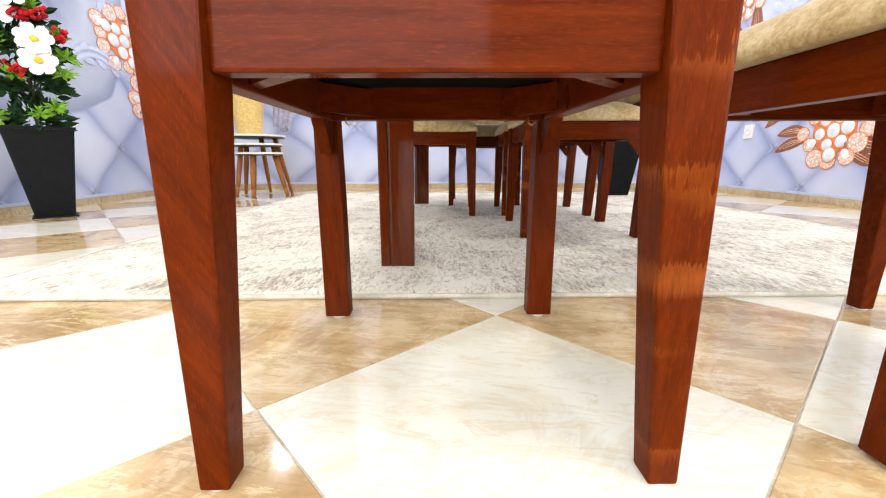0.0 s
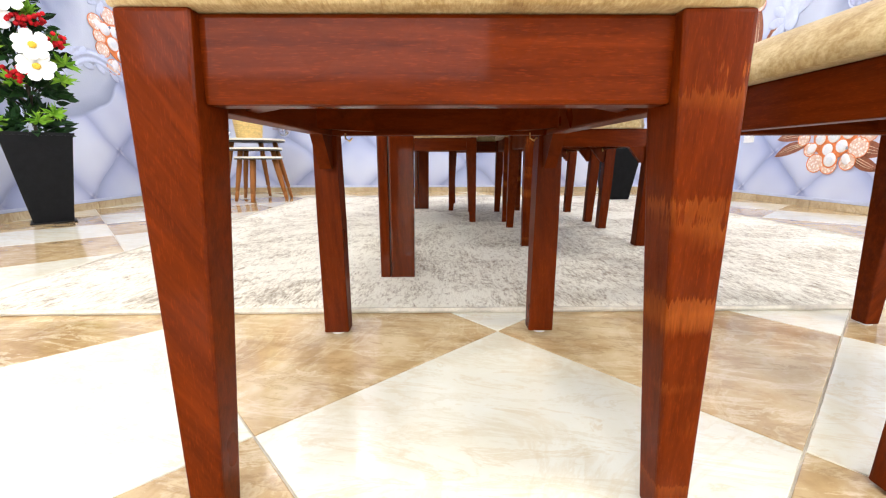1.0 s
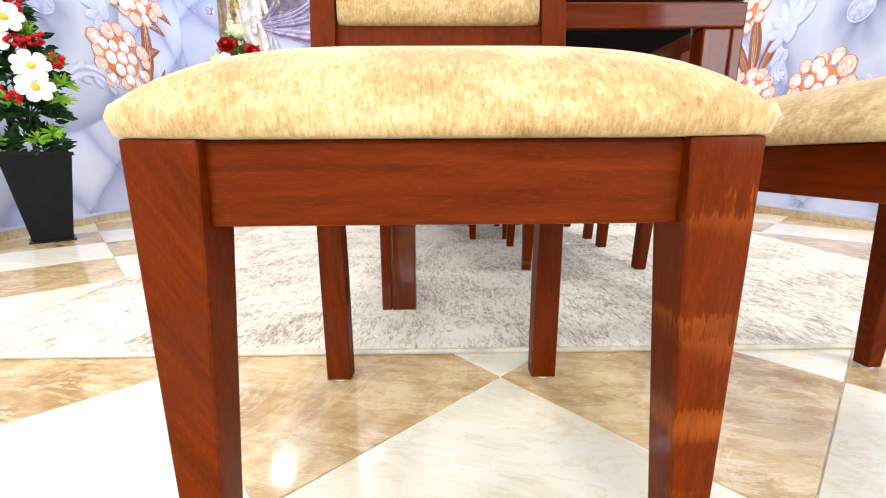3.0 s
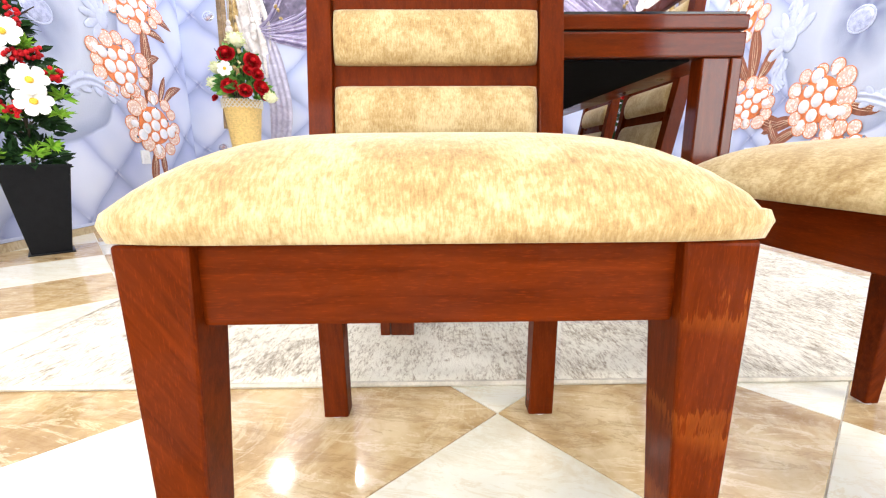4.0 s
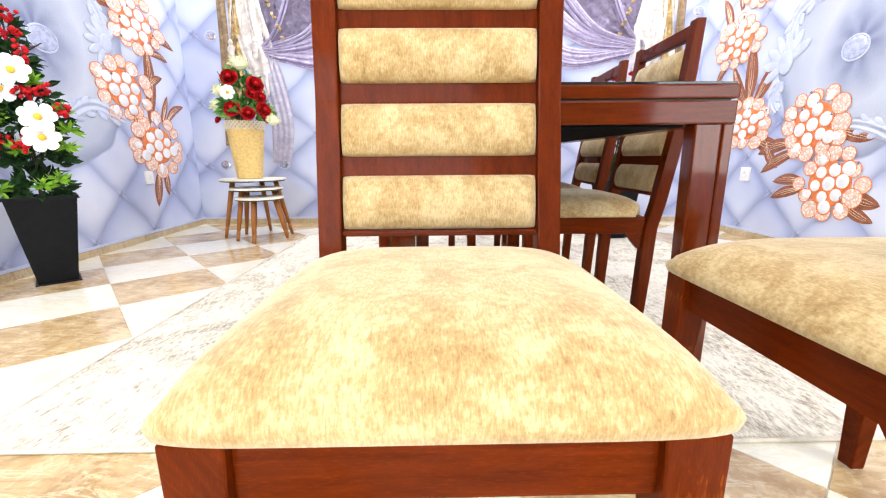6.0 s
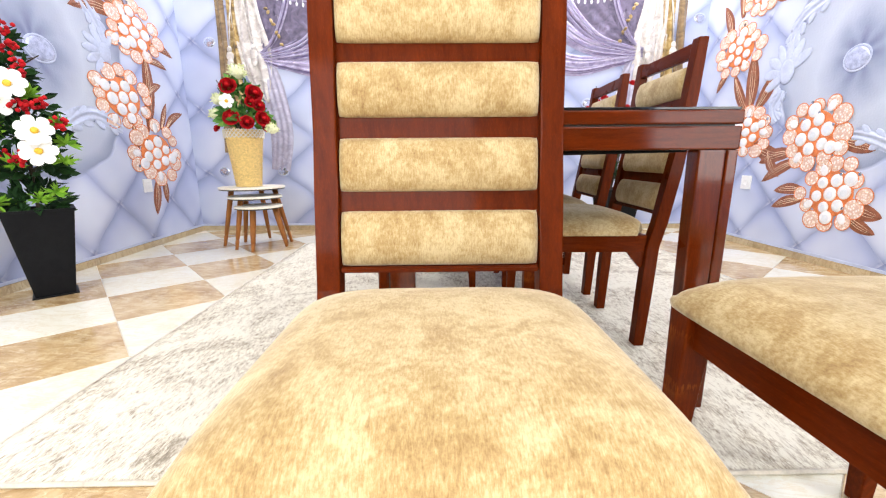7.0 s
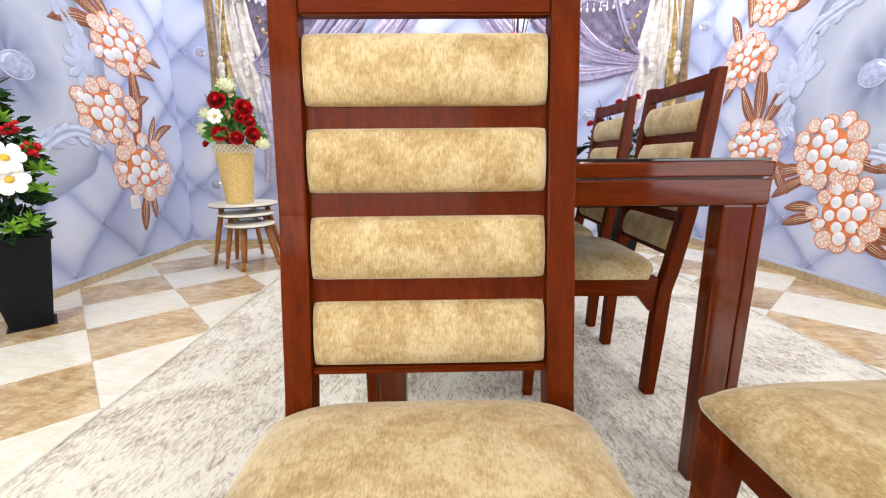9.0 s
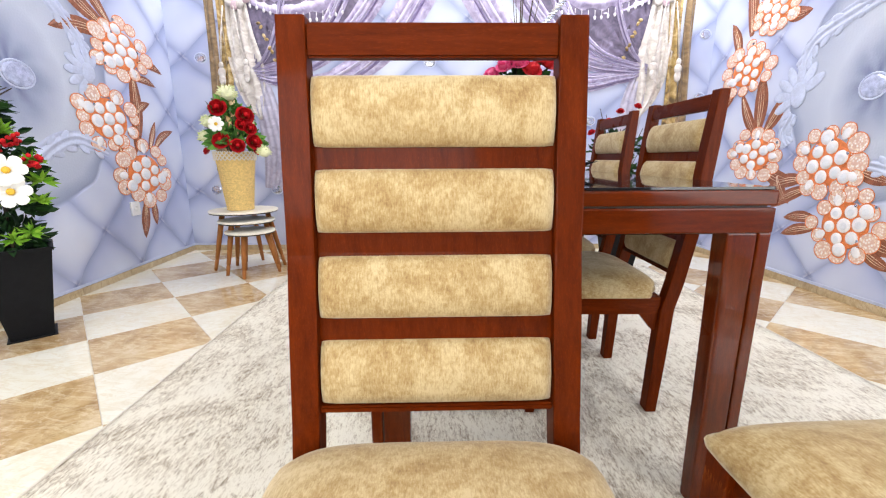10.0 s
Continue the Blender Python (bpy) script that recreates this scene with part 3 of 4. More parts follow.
# ---- dining table ----
TX0, TX1, TY0, TY1 = -0.416, 0.416, 0.004, 1.52
table = thing("dining_table", pose(0.279, 1.009, 0, 0, 0, 3.1), "mahogany dining table with black glass top", "table")
part("top_frame", box(TX0, TX1, TY0, TY1, 0.724, 0.755, 0.004), GLOSS_X, table)
part("apron", box(TX0 + 0.001, TX1 - 0.001, TY0 + 0.001, TY1 - 0.001, 0.668, 0.720, 0.004), GLOSS_X, table)
# black sheet stands in for the shade in the hollow inside the apron
part("underside", box(TX0 + 0.11, TX1 - 0.11, TY0 + 0.022, TY1 - 0.022, 0.663, 0.6675), LINING_SHADE, table, "black sheet for the shaded hollow under the table top")
part("groove_core", box(TX0 + 0.012, TX1 - 0.012, TY0 + 0.012, TY1 - 0.012, 0.719, 0.7245), EDGE, table)
part("glass_top", box(TX0 + 0.006, TX1 - 0.006, TY0 + 0.006, TY1 - 0.006, 0.7555, 0.7615, 0.001), TABLE_GLASS, table, "black glass sheet")
for sx in (-1, 1):
    for sy in (0, 1):
        ya, yb = (TY0 + 0.004, TY0 + 0.050) if sy == 0 else (TY1 - 0.050, TY1 - 0.004)
        ym = (ya + 0.002, ya + 0.042) if sy == 0 else (yb - 0.042, yb - 0.002)
        leg = None
        for f0, f1, nm in ((0.0, 0.29, "leg"), (0.315, 1.0, "leg_panel")):
            # outer strip and inner panel with a groove between them
            o0, o1 = 0.416 - 0.092 * f0, 0.416 - 0.092 * f1
            p0, p1 = 0.417 - 0.086 * f0, 0.417 - 0.086 * f1
            t = sorted((sx * o0, sx * o1))
            b = sorted((sx * p0, sx * p1))
            bm = hexa(bmesh.new(), (*b, *ym, 0.0), (*t, ya, yb, 0.668), 0.004)
            ob = part(nm, bm, GLOSS_Z, leg or table)
            leg = leg or ob
        t = sorted((sx * 0.412, sx * 0.328))
        b = sorted((sx * 0.413, sx * 0.335))
        part("groove_core", hexa(bmesh.new(), (*b, ym[0] + 0.005, ym[1] - 0.005, 0.002), (*t, ya + 0.005, yb - 0.005, 0.666)), EDGE, leg)

# ---- rug ----
bm = bmesh.new()
nx, ny = 60, 60
RW, RL = 1.31, 2.45
top = [[bm.verts.new((-RW + 2 * RW * i / nx, RL * j / ny, 0.009 + 0.0015 * noise.noise((i * 0.7, j * 0.7, 0)))) for i in range(nx + 1)] for j in range(ny + 1)]
for j in range(ny):
    for i in range(nx):
        bm.faces.new((top[j][i], top[j][i + 1], top[j + 1][i + 1], top[j + 1][i]))
edge = [e for e in bm.edges if e.is_boundary]
ext = bmesh.ops.extrude_edge_only(bm, edges=edge)
for g in ext["geom"]:
    if isinstance(g, bmesh.types.BMVert):
        g.co.z = 0.0005
rug = solo("rug", bm, RUG, "distressed beige and taupe woven rug on the tiles", "rug", m=pose(0.30, 0.795, 0, 0, 0, 3.2), smooth=True)
bm = bmesh.new()
tube(bm, [(-RW, 0, 0.006), (RW, 0, 0.006), (RW, RL, 0.006), (-RW, RL, 0.006), (-RW, 0, 0.006)], 0.006, 6)
part("bound_edge", bm, plain("rug_binding", (0.62, 0.57, 0.48), 0.9), rug)

# ---- planters and plants ----


def planter(m, label):
    p = thing("planter", m, label, "planter")
    bm = bmesh.new()
    sq = lambda h, z: [(-h, -h, z), (h, -h, z), (h, h, z), (-h, h, z)]
    loft(bm, [sq(0.074, 0.006), sq(0.128, 0.425), sq(0.116, 0.425), sq(0.108, 0.36)])
    part("body", bm, BLACK, p)
    bm = bmesh.new()
    loft(bm, [sq(0.086, 0.0), sq(0.086, 0.006)])
    part("base_plate", bm, BLACK, p)
    bm = bmesh.new()
    loft(bm, [sq(0.134, 0.418), sq(0.134, 0.432), sq(0.118, 0.432), sq(0.118, 0.418)])
    part("rim", bm, BLACK, p)
    return p


def daisy(parent, c, way, r, name="flower"):
    q = Vector(way).to_track_quat("Z", "Y").to_matrix().to_4x4()
    m = Matrix.Translation(c) @ q
    bm = bmesh.new()
    n = 7
    for k in range(n):
        a = 2 * math.pi * k / n + random.uniform(-0.1, 0.1)
        d = Vector((math.cos(a), math.sin(a), 0.25))
        s = Vector((-math.sin(a), math.cos(a), 0))
        rows = []
        for t, w, h in ((0.1, 0.08, 0.0), (0.45, 0.27, 0.10), (0.75, 0.34, 0.10), (0.92, 0.26, 0.06), (1.0, 0.10, 0.0)):
            rows.append([bm.verts.new(d * r * t + s * r * w * e + Vector((0, 0, r * (h - 0.06 * abs(e))))) for e in (-1, 0, 1)])
        for a2, b2 in zip(rows, rows[1:]):
            for i in (0, 1):
                bm.faces.new((a2[i], a2[i + 1], b2[i + 1], b2[i]))
    f = part(name, bm, PETAL, parent, "white daisy", True, m)
    bm = bmesh.new()
    ball(bm, (0, 0, r * 0.16), r * 0.22, (1, 1, 0.6), 2)
    part("stamen", bm, YELLOW, f, "yellow centre", True)


def rose(parent, c, way, r, material, label, name="rose"):
    q = Vector(way).to_track_quat("Z", "Y").to_matrix().to_4x4()
    bm = bmesh.new()
    ball(bm, (0, 0, r * 0.2), r * 0.26, (1, 1, 1.2), 2)
    for ring, (n, rad, tilt) in enumerate(((4, 0.36, 0.8), (6, 0.66, 0.66), (8, 1.0, 0.4))):
        for k in range(n):
            a = 2 * math.pi * (k + 0.5 * ring) / n + random.uniform(-0.2, 0.2)
            d = Vector((math.cos(a), math.sin(a), 0))
            s = Vector((-d.y, d.x, 0))
            g = []
            for t in (0.0, 0.5, 1.0):
                out = rad * r * (0.35 + 0.65 * t ** 0.7)
                h = r * (-0.3 + tilt * t * 1.1 - (0.15 * t * t if ring == 2 else 0))
                w = r * (0.25 + 0.5 * math.sin(math.pi * min(0.85, 0.25 + t * 0.6)))
                g.append([bm.verts.new(d * out * (1 - 0.12 * abs(e)) + s * w * e * 0.75 + Vector((0, 0, h - 0.05 * r * abs(e)))) for e in (-1, 0, 1)])
            for a2, b2 in zip(g, g[1:]):
                for i in (0, 1):
                    bm.faces.new((a2[i], a2[i + 1], b2[i + 1], b2[i]))
    return part(name, bm, material, parent, label, True, Matrix.Translation(c) @ q)


def rnd_dir(rng, low=-0.3):
    while True:
        v = Vector((rng.uniform(-1, 1), rng.uniform(-1, 1), rng.uniform(low, 1)))
        if 0.2 < v.length < 1:
            return v.normalized()


def foliage(bm, rng, c, rad, count, length, width):
    for _ in range(count):
        d = rnd_dir(rng)
        p = Vector(c) + Vector((d.x * rad[0], d.y * rad[1], d.z * rad[2])) * rng.uniform(0.35, 0.95)
        leaf_card(bm, p, d + Vector((0, 0, rng.uniform(-0.3, 0.5))), length * rng.uniform(0.6, 1.3), width * rng.uniform(0.7, 1.2), rnd_dir(rng), 0.3)


def tuft(bm, rng, c, r, n=26):
    for _ in range(n):
        d = rnd_dir(rng)
        leaf_card(bm, c, d, r * rng.uniform(0.7, 1.1), r * 0.28, rnd_dir(rng), 0.2)


def berries(parent, rng, c, r, n=12):
    bm = bmesh.new()
    for _ in range(n):
        d = rnd_dir(rng, -1)
        ball(bm, Vector(c) + d * r * rng.uniform(0.4, 1), r * 0.24)
    part("berry_sprig", bm, RED, parent, "sprig of red berries", True)


PLX, PLY = -1.99, 1.955
planter(pose(PLX, PLY, 0, 0, 0, 46), "tall tapered black planter on the tiles")
rng = random.Random(5)
plant = thing("flower_arrangement", pose(PLX, PLY, 0.36), "artificial shrub with white daisies and red berries in a planter", "plant")
bm = bmesh.new()
tube(bm, [(0, 0, 0), (0.01, 0, 0.3), (-0.02, 0.01, 0.6), (0, 0, 0.85)], [0.012, 0.01, 0.008, 0.004])
for k in range(14):
    a, z = rng.uniform(0, 6.28), rng.uniform(0.1, 0.75)
    tube(bm, [(0, 0, z), (0.09 * math.cos(a), 0.09 * math.sin(a), z + 0.06), (0.16 * math.cos(a), 0.16 * math.sin(a), z + 0.09)], [0.005, 0.004, 0.002], 5)
part("stem", bm, STEM, plant)
bm = bmesh.new()
for x, y, z, r, n in ((0.01, -0.01, 0.10, 0.11, 150), (0.05, -0.04, 0.25, 0.13, 170), (0.07, -0.05, 0.40, 0.15, 210), (0.06, -0.05, 0.52, 0.12, 160), (0.04, -0.04, 0.66, 0.08, 100), (0.02, -0.02, 0.80, 0.04, 50)):
    foliage(bm, rng, (x, y, z), (r, r, 0.10), n, 0.06, 0.03)
part("foliage", bm, LEAF, plant)
for c in ((0.19, -0.08, 0.15), (0.13, -0.10, 0.12), (0.26, -0.08, 0.29), (0.25, -0.06, 0.45), (0.17, -0.09, 0.57), (-0.04, -0.14, 0.10), (0.05, -0.17, 0.42), (0.10, -0.15, 0.28), (0.24, -0.03, 0.37), (0.02, -0.15, 0.50)):
    bm = bmesh.new()
    tuft(bm, rng, c, 0.06)
    part("lime_sprig", bm, LIME, plant, "lime green sprig")
for c, r in (((0.16, -0.16, 0.61), 0.066), ((0.10, -0.17, 0.535), 0.066), ((0.235, -0.16, 0.42), 0.066), ((0.24, -0.165, 0.334), 0.066), ((0.03, -0.14, 0.72), 0.06), ((-0.06, -0.18, 0.40), 0.07)):
    daisy(plant, c, Vector((0.55 + c[0] * 0.5, c[1] - 0.6, 0.22)), r)
for c in ((0.17, -0.12, 0.68), (0.22, -0.11, 0.535), (0.05, -0.17, 0.32), (0.145, -0.165, 0.31), (0.27, -0.09, 0.46), (0.12, -0.10, 0.78), (0.16, -0.14, 0.52), (0.02, -0.16, 0.45), (0.08, -0.06, 0.86), (-0.05, -0.16, 0.34), (0.06, -0.16, 0.58)):
    berries(plant, rng, c, 0.042, 16)

PRX, PRY = 1.205, 3.12
planter(pose(PRX, PRY, 0, 0, 0, 8), "tall tapered black planter behind the dining table")
rng = random.Random(9)
bush = thing("rose_bush", pose(PRX - 0.05, PRY, 0.36), "artificial bush with small red roses in a planter", "plant")
bm = bmesh.new()
for k in range(12):
    a, h = rng.uniform(0, 6.28), rng.uniform(0.5, 0.8)
    tube(bm, [(0, 0, 0), (0.05 * math.cos(a), 0.05 * math.sin(a), h * 0.6), (0.15 * math.cos(a), 0.12 * math.sin(a), h)], [0.005, 0.004, 0.002], 5)
part("stem", bm, STEM, bush)
bm = bmesh.new()
for z, r, n in ((0.15, 0.13, 120), (0.35, 0.16, 150), (0.52, 0.17, 150)):
    foliage(bm, rng, (-0.03, 0, z), (r, r, 0.11), n, 0.06, 0.03)
part("foliage", bm, LEAF, bush)
for c in ((-0.05, -0.1, 0.75), (-0.12, -0.1, 0.69), (-0.17, -0.1, 0.66), (-0.22, -0.08, 0.62), (-0.1, -0.15, 0.58), (-0.18, -0.12, 0.55), (0.02, -0.14, 0.62), (0.06, -0.1, 0.78), (0.0, -0.16, 0.48)):
    rose(bush, c, (c[0], c[1] - 0.1, 0.3), 0.028, RED, "small red rose")

# ---- nest of tables, basket ----


def nest_table(c, z, r, feet, label):
    t = thing("nesting_table", pose(c[0], c[1], 0), label, "side table", "nest of tables")
    bm = bmesh.new()
    lathe(bm, [(r - 0.008, z - 0.022), (r - 0.002, z - 0.020), (r - 0.002, z - 0.0135)], 40)
    part("edging", bm, EDGE, t, "dark table edge", True)
    bm = bmesh.new()
    lathe(bm, [(r - 0.001, z - 0.0135), (r + 0.002, z - 0.011), (r + 0.002, z - 0.003), (r - 0.001, z)], 40)
    part("tabletop", bm, STONE, t, "pale cream round top")
    for fx, fy in feet:
        dx, dy = fx - c[0], fy - c[1]
        p = lambda f: (dx * (0.62 + 0.38 * (1 - f)), dy * (0.62 + 0.38 * (1 - f)), (z - 0.02) * f)
        bm = bmesh.new()
        tube(bm, [p(0), p(0.18), p(0.185), p(0.21), p(0.215), p(0.6), p(1.0)], [0.011, 0.014, 0.011, 0.011, 0.0145, 0.018, 0.019], 14)
        part("leg", bm, WALNUT, t, smooth=True)
    return t


nest_table((-1.54, 3.17), 0.455, 0.235, ((-1.77, 3.10), (-1.56, 3.42), (-1.31, 3.27)), "largest nesting table with cream round top and walnut legs")
nest_table((-1.49, 3.10), 0.39, 0.19, ((-1.60, 2.96), (-1.68, 3.24), (-1.32, 3.2)), "middle nesting table with cream round top and walnut legs")
nest_table((-1.43, 3.02), 0.325, 0.165, ((-1.435, 2.875), (-1.27, 3.08), (-1.55, 3.12)), "smallest nesting table with cream round top and walnut legs")
BX, BY, BZ = -1.545, 3.14, 0.456
basket = thing("basket", pose(BX, BY, BZ), "tapered straw rope basket with white lace rim", "basket")
bm = bmesh.new()
prof = [(0.075, 0.0)]
coils = 30
for k in range(coils):
    f = k / (coils - 1)
    r, z = 0.088 + 0.043 * f, 0.40 * f
    prof += [(r + 0.001, z + 0.0015), (r + 0.006, z + 0.0065), (r + 0.001, z + 0.0118)]
prof += [(0.12, 0.412), (0.11, 0.35)]
lathe(bm, prof, 40)
part("body", bm, ROPE, basket, smooth=True)
bm = bmesh.new()
for k in range(28):
    for s in (-1, 1):
        a0 = 2 * math.pi * k / 28
        pts = []
        for i in range(5):
            f = i / 4
            a = a0 + s * 0.42 * f
            r = 0.136 + 0.004 * f
            pts.append((r * math.cos(a), r * math.sin(a), 0.355 + 0.06 * f))
        tube(bm, pts, 0.004, 5)
part("lace_rim", bm, LACE, basket, "white lattice lace")
rng = random.Random(3)
bq = thing("bouquet", pose(BX, BY, BZ + 0.36), "bouquet of red roses and cream flowers in a basket", "flowers")
bm = bmesh.new()
for k in range(16):
    a, h = rng.uniform(0, 6.28), rng.uniform(0.15, 0.42)
    tube(bm, [(0, 0, -0.1), (0.05 * math.cos(a), 0.05 * math.sin(a), h * 0.5), (0.15 * math.cos(a), 0.15 * math.sin(a), h)], [0.004, 0.004, 0.003], 5)
part("stem", bm, STEM, bq)
bm = bmesh.new()
foliage(bm, rng, (0.05, -0.05, 0.12), (0.18, 0.18, 0.1), 150, 0.075, 0.045)
foliage(bm, rng, (0.04, -0.06, 0.27), (0.13, 0.13, 0.12), 130, 0.07, 0.045)
part("foliage", bm, leafy("mid_leaf", (0.04, 0.15, 0.03), (0.22, 0.48, 0.09)), bq)
for c, r in (((-0.075, -0.19, 0.335), 0.062), ((0.105, -0.18, 0.285), 0.062), ((-0.075, -0.22, 0.125), 0.06), ((0.035, -0.23, 0.09), 0.05), ((0.13, -0.19, 0.20), 0.046), ((0.15, -0.18, 0.115), 0.055), ((0.075, -0.2, 0.225), 0.042), ((-0.19, -0.12, 0.06), 0.03), ((0.17, -0.14, 0.06), 0.035)):
    rose(bq, (c[0] - 0.5 * c[1], c[1], c[2]), (c[0] * 2 + 0.25, c[1] * 2 - 0.1, 0.2), r, RED, "red rose")
for c, r in (((0.0, -0.13, 0.43), 0.075), ((-0.18, -0.16, 0.15), 0.058), ((0.21, -0.15, 0.05), 0.055), ((-0.155, -0.16, 0.245), 0.055), ((0.13, -0.10, 0.24), 0.04)):
    c = (c[0] - 0.5 * c[1], c[1], c[2])
    bm = bmesh.new()
    ball(bm, c, r * 0.72, (1, 1, 0.9), 2)
    tuft(bm, rng, c, r * 0.95, 150)
    part("cream_flower", bm, CREAMY, bq, "pale cream flower")
daisy(bq, (0.03, -0.24, 0.225), (0.2, -1, 0.1), 0.05, "white_flower")

# ---- on the table ----
rng = random.Random(12)
vase = thing("vase", pose(0.30, 1.93, 0.762), "slim black vase on the glass table top", "vase")
bm = bmesh.new()
lathe(bm, [(0.045, 0.0), (0.06, 0.03), (0.055, 0.1), (0.035, 0.17), (0.042, 0.2), (0.036, 0.2), (0.03, 0.17)], 24)
part("body", bm, BLACK, vase, smooth=True)
pk = thing("rose_arrangement", pose(0.30, 1.93, 0.92), "pink roses with thin twigs in a vase", "flowers")
bm = bmesh.new()
for k in range(9):
    a = rng.uniform(0, 6.28)
    tube(bm, [(0, 0, 0), (0.02 * math.cos(a), 0.02 * math.sin(a), 0.3), (0.02 + 0.07 * math.cos(a), 0.07 * math.sin(a), 0.62)], [0.003, 0.002, 0.001], 5)
part("twig", bm, STEM, pk)
bm = bmesh.new()
foliage(bm, rng, (0, 0, 0.18), (0.12, 0.1, 0.07), 60, 0.05, 0.03)
part("foliage", bm, LEAF, pk)
for c, mt in (((-0.12, -0.05, 0.21), PINK), ((-0.07, -0.08, 0.24), PINK), ((-0.02, -0.08, 0.25), PINK), ((0.03, -0.09, 0.22), CORAL_P), ((0.05, -0.06, 0.27), CORAL_P), ((0.09, -0.06, 0.25), CORAL_P), ((-0.03, -0.02, 0.29), PINK), ((-0.09, 0.02, 0.2), PINK), ((0.06, 0.03, 0.22), CORAL_P)):
    rose(pk, c, (c[0], c[1] - 0.05, 0.15), 0.04, mt, "pink rose")
bm = bmesh.new()
pts = [(0.05 + 0.0011 * k + 0.012 * math.cos(k * 1.1), 0.014 * math.sin(k * 1.1), 0.36 + 0.0013 * k) for k in range(110)]
tube(bm, pts, 0.004, 5)
part("silver_coil", bm, METAL, pk, "coiled silver wire")
bowl = thing("bowl", pose(0.455, 1.74, 0.762), "black leaf-shaped dish on the glass table top", "bowl")
bm = bmesh.new()
lathe(bm, [(0.04, 0.0), (0.044, 0.006), (0.075, 0.034), (0.070, 0.034), (0.04, 0.012)], 24)
part("body", bm, BLACK, bowl, smooth=True)
bm = bmesh.new()
for k in range(8):
    a = 2 * math.pi * k / 8
    leaf_card(bm, (0.05 * math.cos(a), 0.05 * math.sin(a), 0.02), (math.cos(a), math.sin(a), 0.5), 0.065, 0.04, (0, 0, 1), 0.1)
part("leaf_rim", bm, BLACK, bowl)

# ---- wall sockets ----
for nm, m in (("wall_socket", WALL_W @ pose(3.10, 0, 0.468, 90, 0, 0)), ("wall_socket", WALL_E @ pose(3.24, 0, 0.464, 90, 0, 180))):
    so = thing(nm, m, "small white plastic wall socket", "socket", "wall sockets")
    part("plate", box(-0.045, 0.045, -0.05, 0.05, 0.0, 0.012, 0.003), WHITE, so)
    bm = bmesh.new()
    lathe(bm, [(0.024, 0.0125), (0.024, 0.0145), (0.019, 0.0145), (0.018, 0.013)], 20)
    part("outlet", bm, WHITE, so, smooth=True)

# ---- printed motifs of the wallpaper, in low relief ----
FLAT = 0.42   # the print lies almost flat on the wall
UP = Matrix(((1, 0, 0, 0), (0, 0, -1, 0), (0, 1, 0, 0), (0, 0, 0, 1)))   # along, up, out of the wall


def print_frame(wall, out, sa, sz, a0, z0):
    return wall @ UP @ Matrix.Translation((a0, z0, 0)) @ Matrix.Diagonal((sa, sz, out * FLAT, 1))


FRAMES = {
    "W": print_frame(WALL_W, 1, 1.0816, 0.9668, -0.3553, 0.024),
    "E": print_frame(WALL_E, -1, 0.8465, 0.9252, 0.2583, 0.052),
    "N": print_frame(WALL_N, 1, 0.9382, 0.9382, 0.019, 0.0433),
}


def dome(bm, c, ra, rb, h, base=0.002, n=18, turn=0.0):
    rings = []
    ct, st = math.cos(turn), math.sin(turn)
    for f, g in ((1.0, 0.0), (0.97, 0.35), (0.8, 0.75), (0.45, 0.95), (0.05, 1.0)):
        rings.append([(c[0] + f * (ra * math.cos(a) * ct - rb * math.sin(a) * st), c[1] + f * (ra * math.cos(a) * st + rb * math.sin(a) * ct), base + h * g) for a in [2 * math.pi * i / n for i in range(n)]])
    loft(bm, rings)


def print_leaf(bm, a, b, w, h=0.008, bow=0.15, n=10):
    """A long pointed leaf from a to b with a raised rib."""
    a, b = Vector((*a, 0)), Vector((*b, 0))
    d = b - a
    s = Vector((-d.y, d.x, 0)).normalized()
    rows = []
    for i in range(n + 1):
        t = i / n
        p = a + d * t + s * bow * d.length * math.sin(math.pi * t)
        ww = w * (math.sin(math.pi * min(1, t * 0.9 + 0.08)) ** 0.8)
        if i == n:
            ww = 0.001
        rows.append([bm.verts.new(p + s * ww * e + Vector((0, 0, 0.003 + h * (1 - abs(e)) * (1 if abs(e) != 0.5 else 0.4)))) for e in (-1, -0.5, 0, 0.5, 1)])
    for r0, r1 in zip(rows, rows[1:]):
        for i in range(4):
            bm.faces.new((r0[i], r0[i + 1], r1[i + 1], r1[i]))


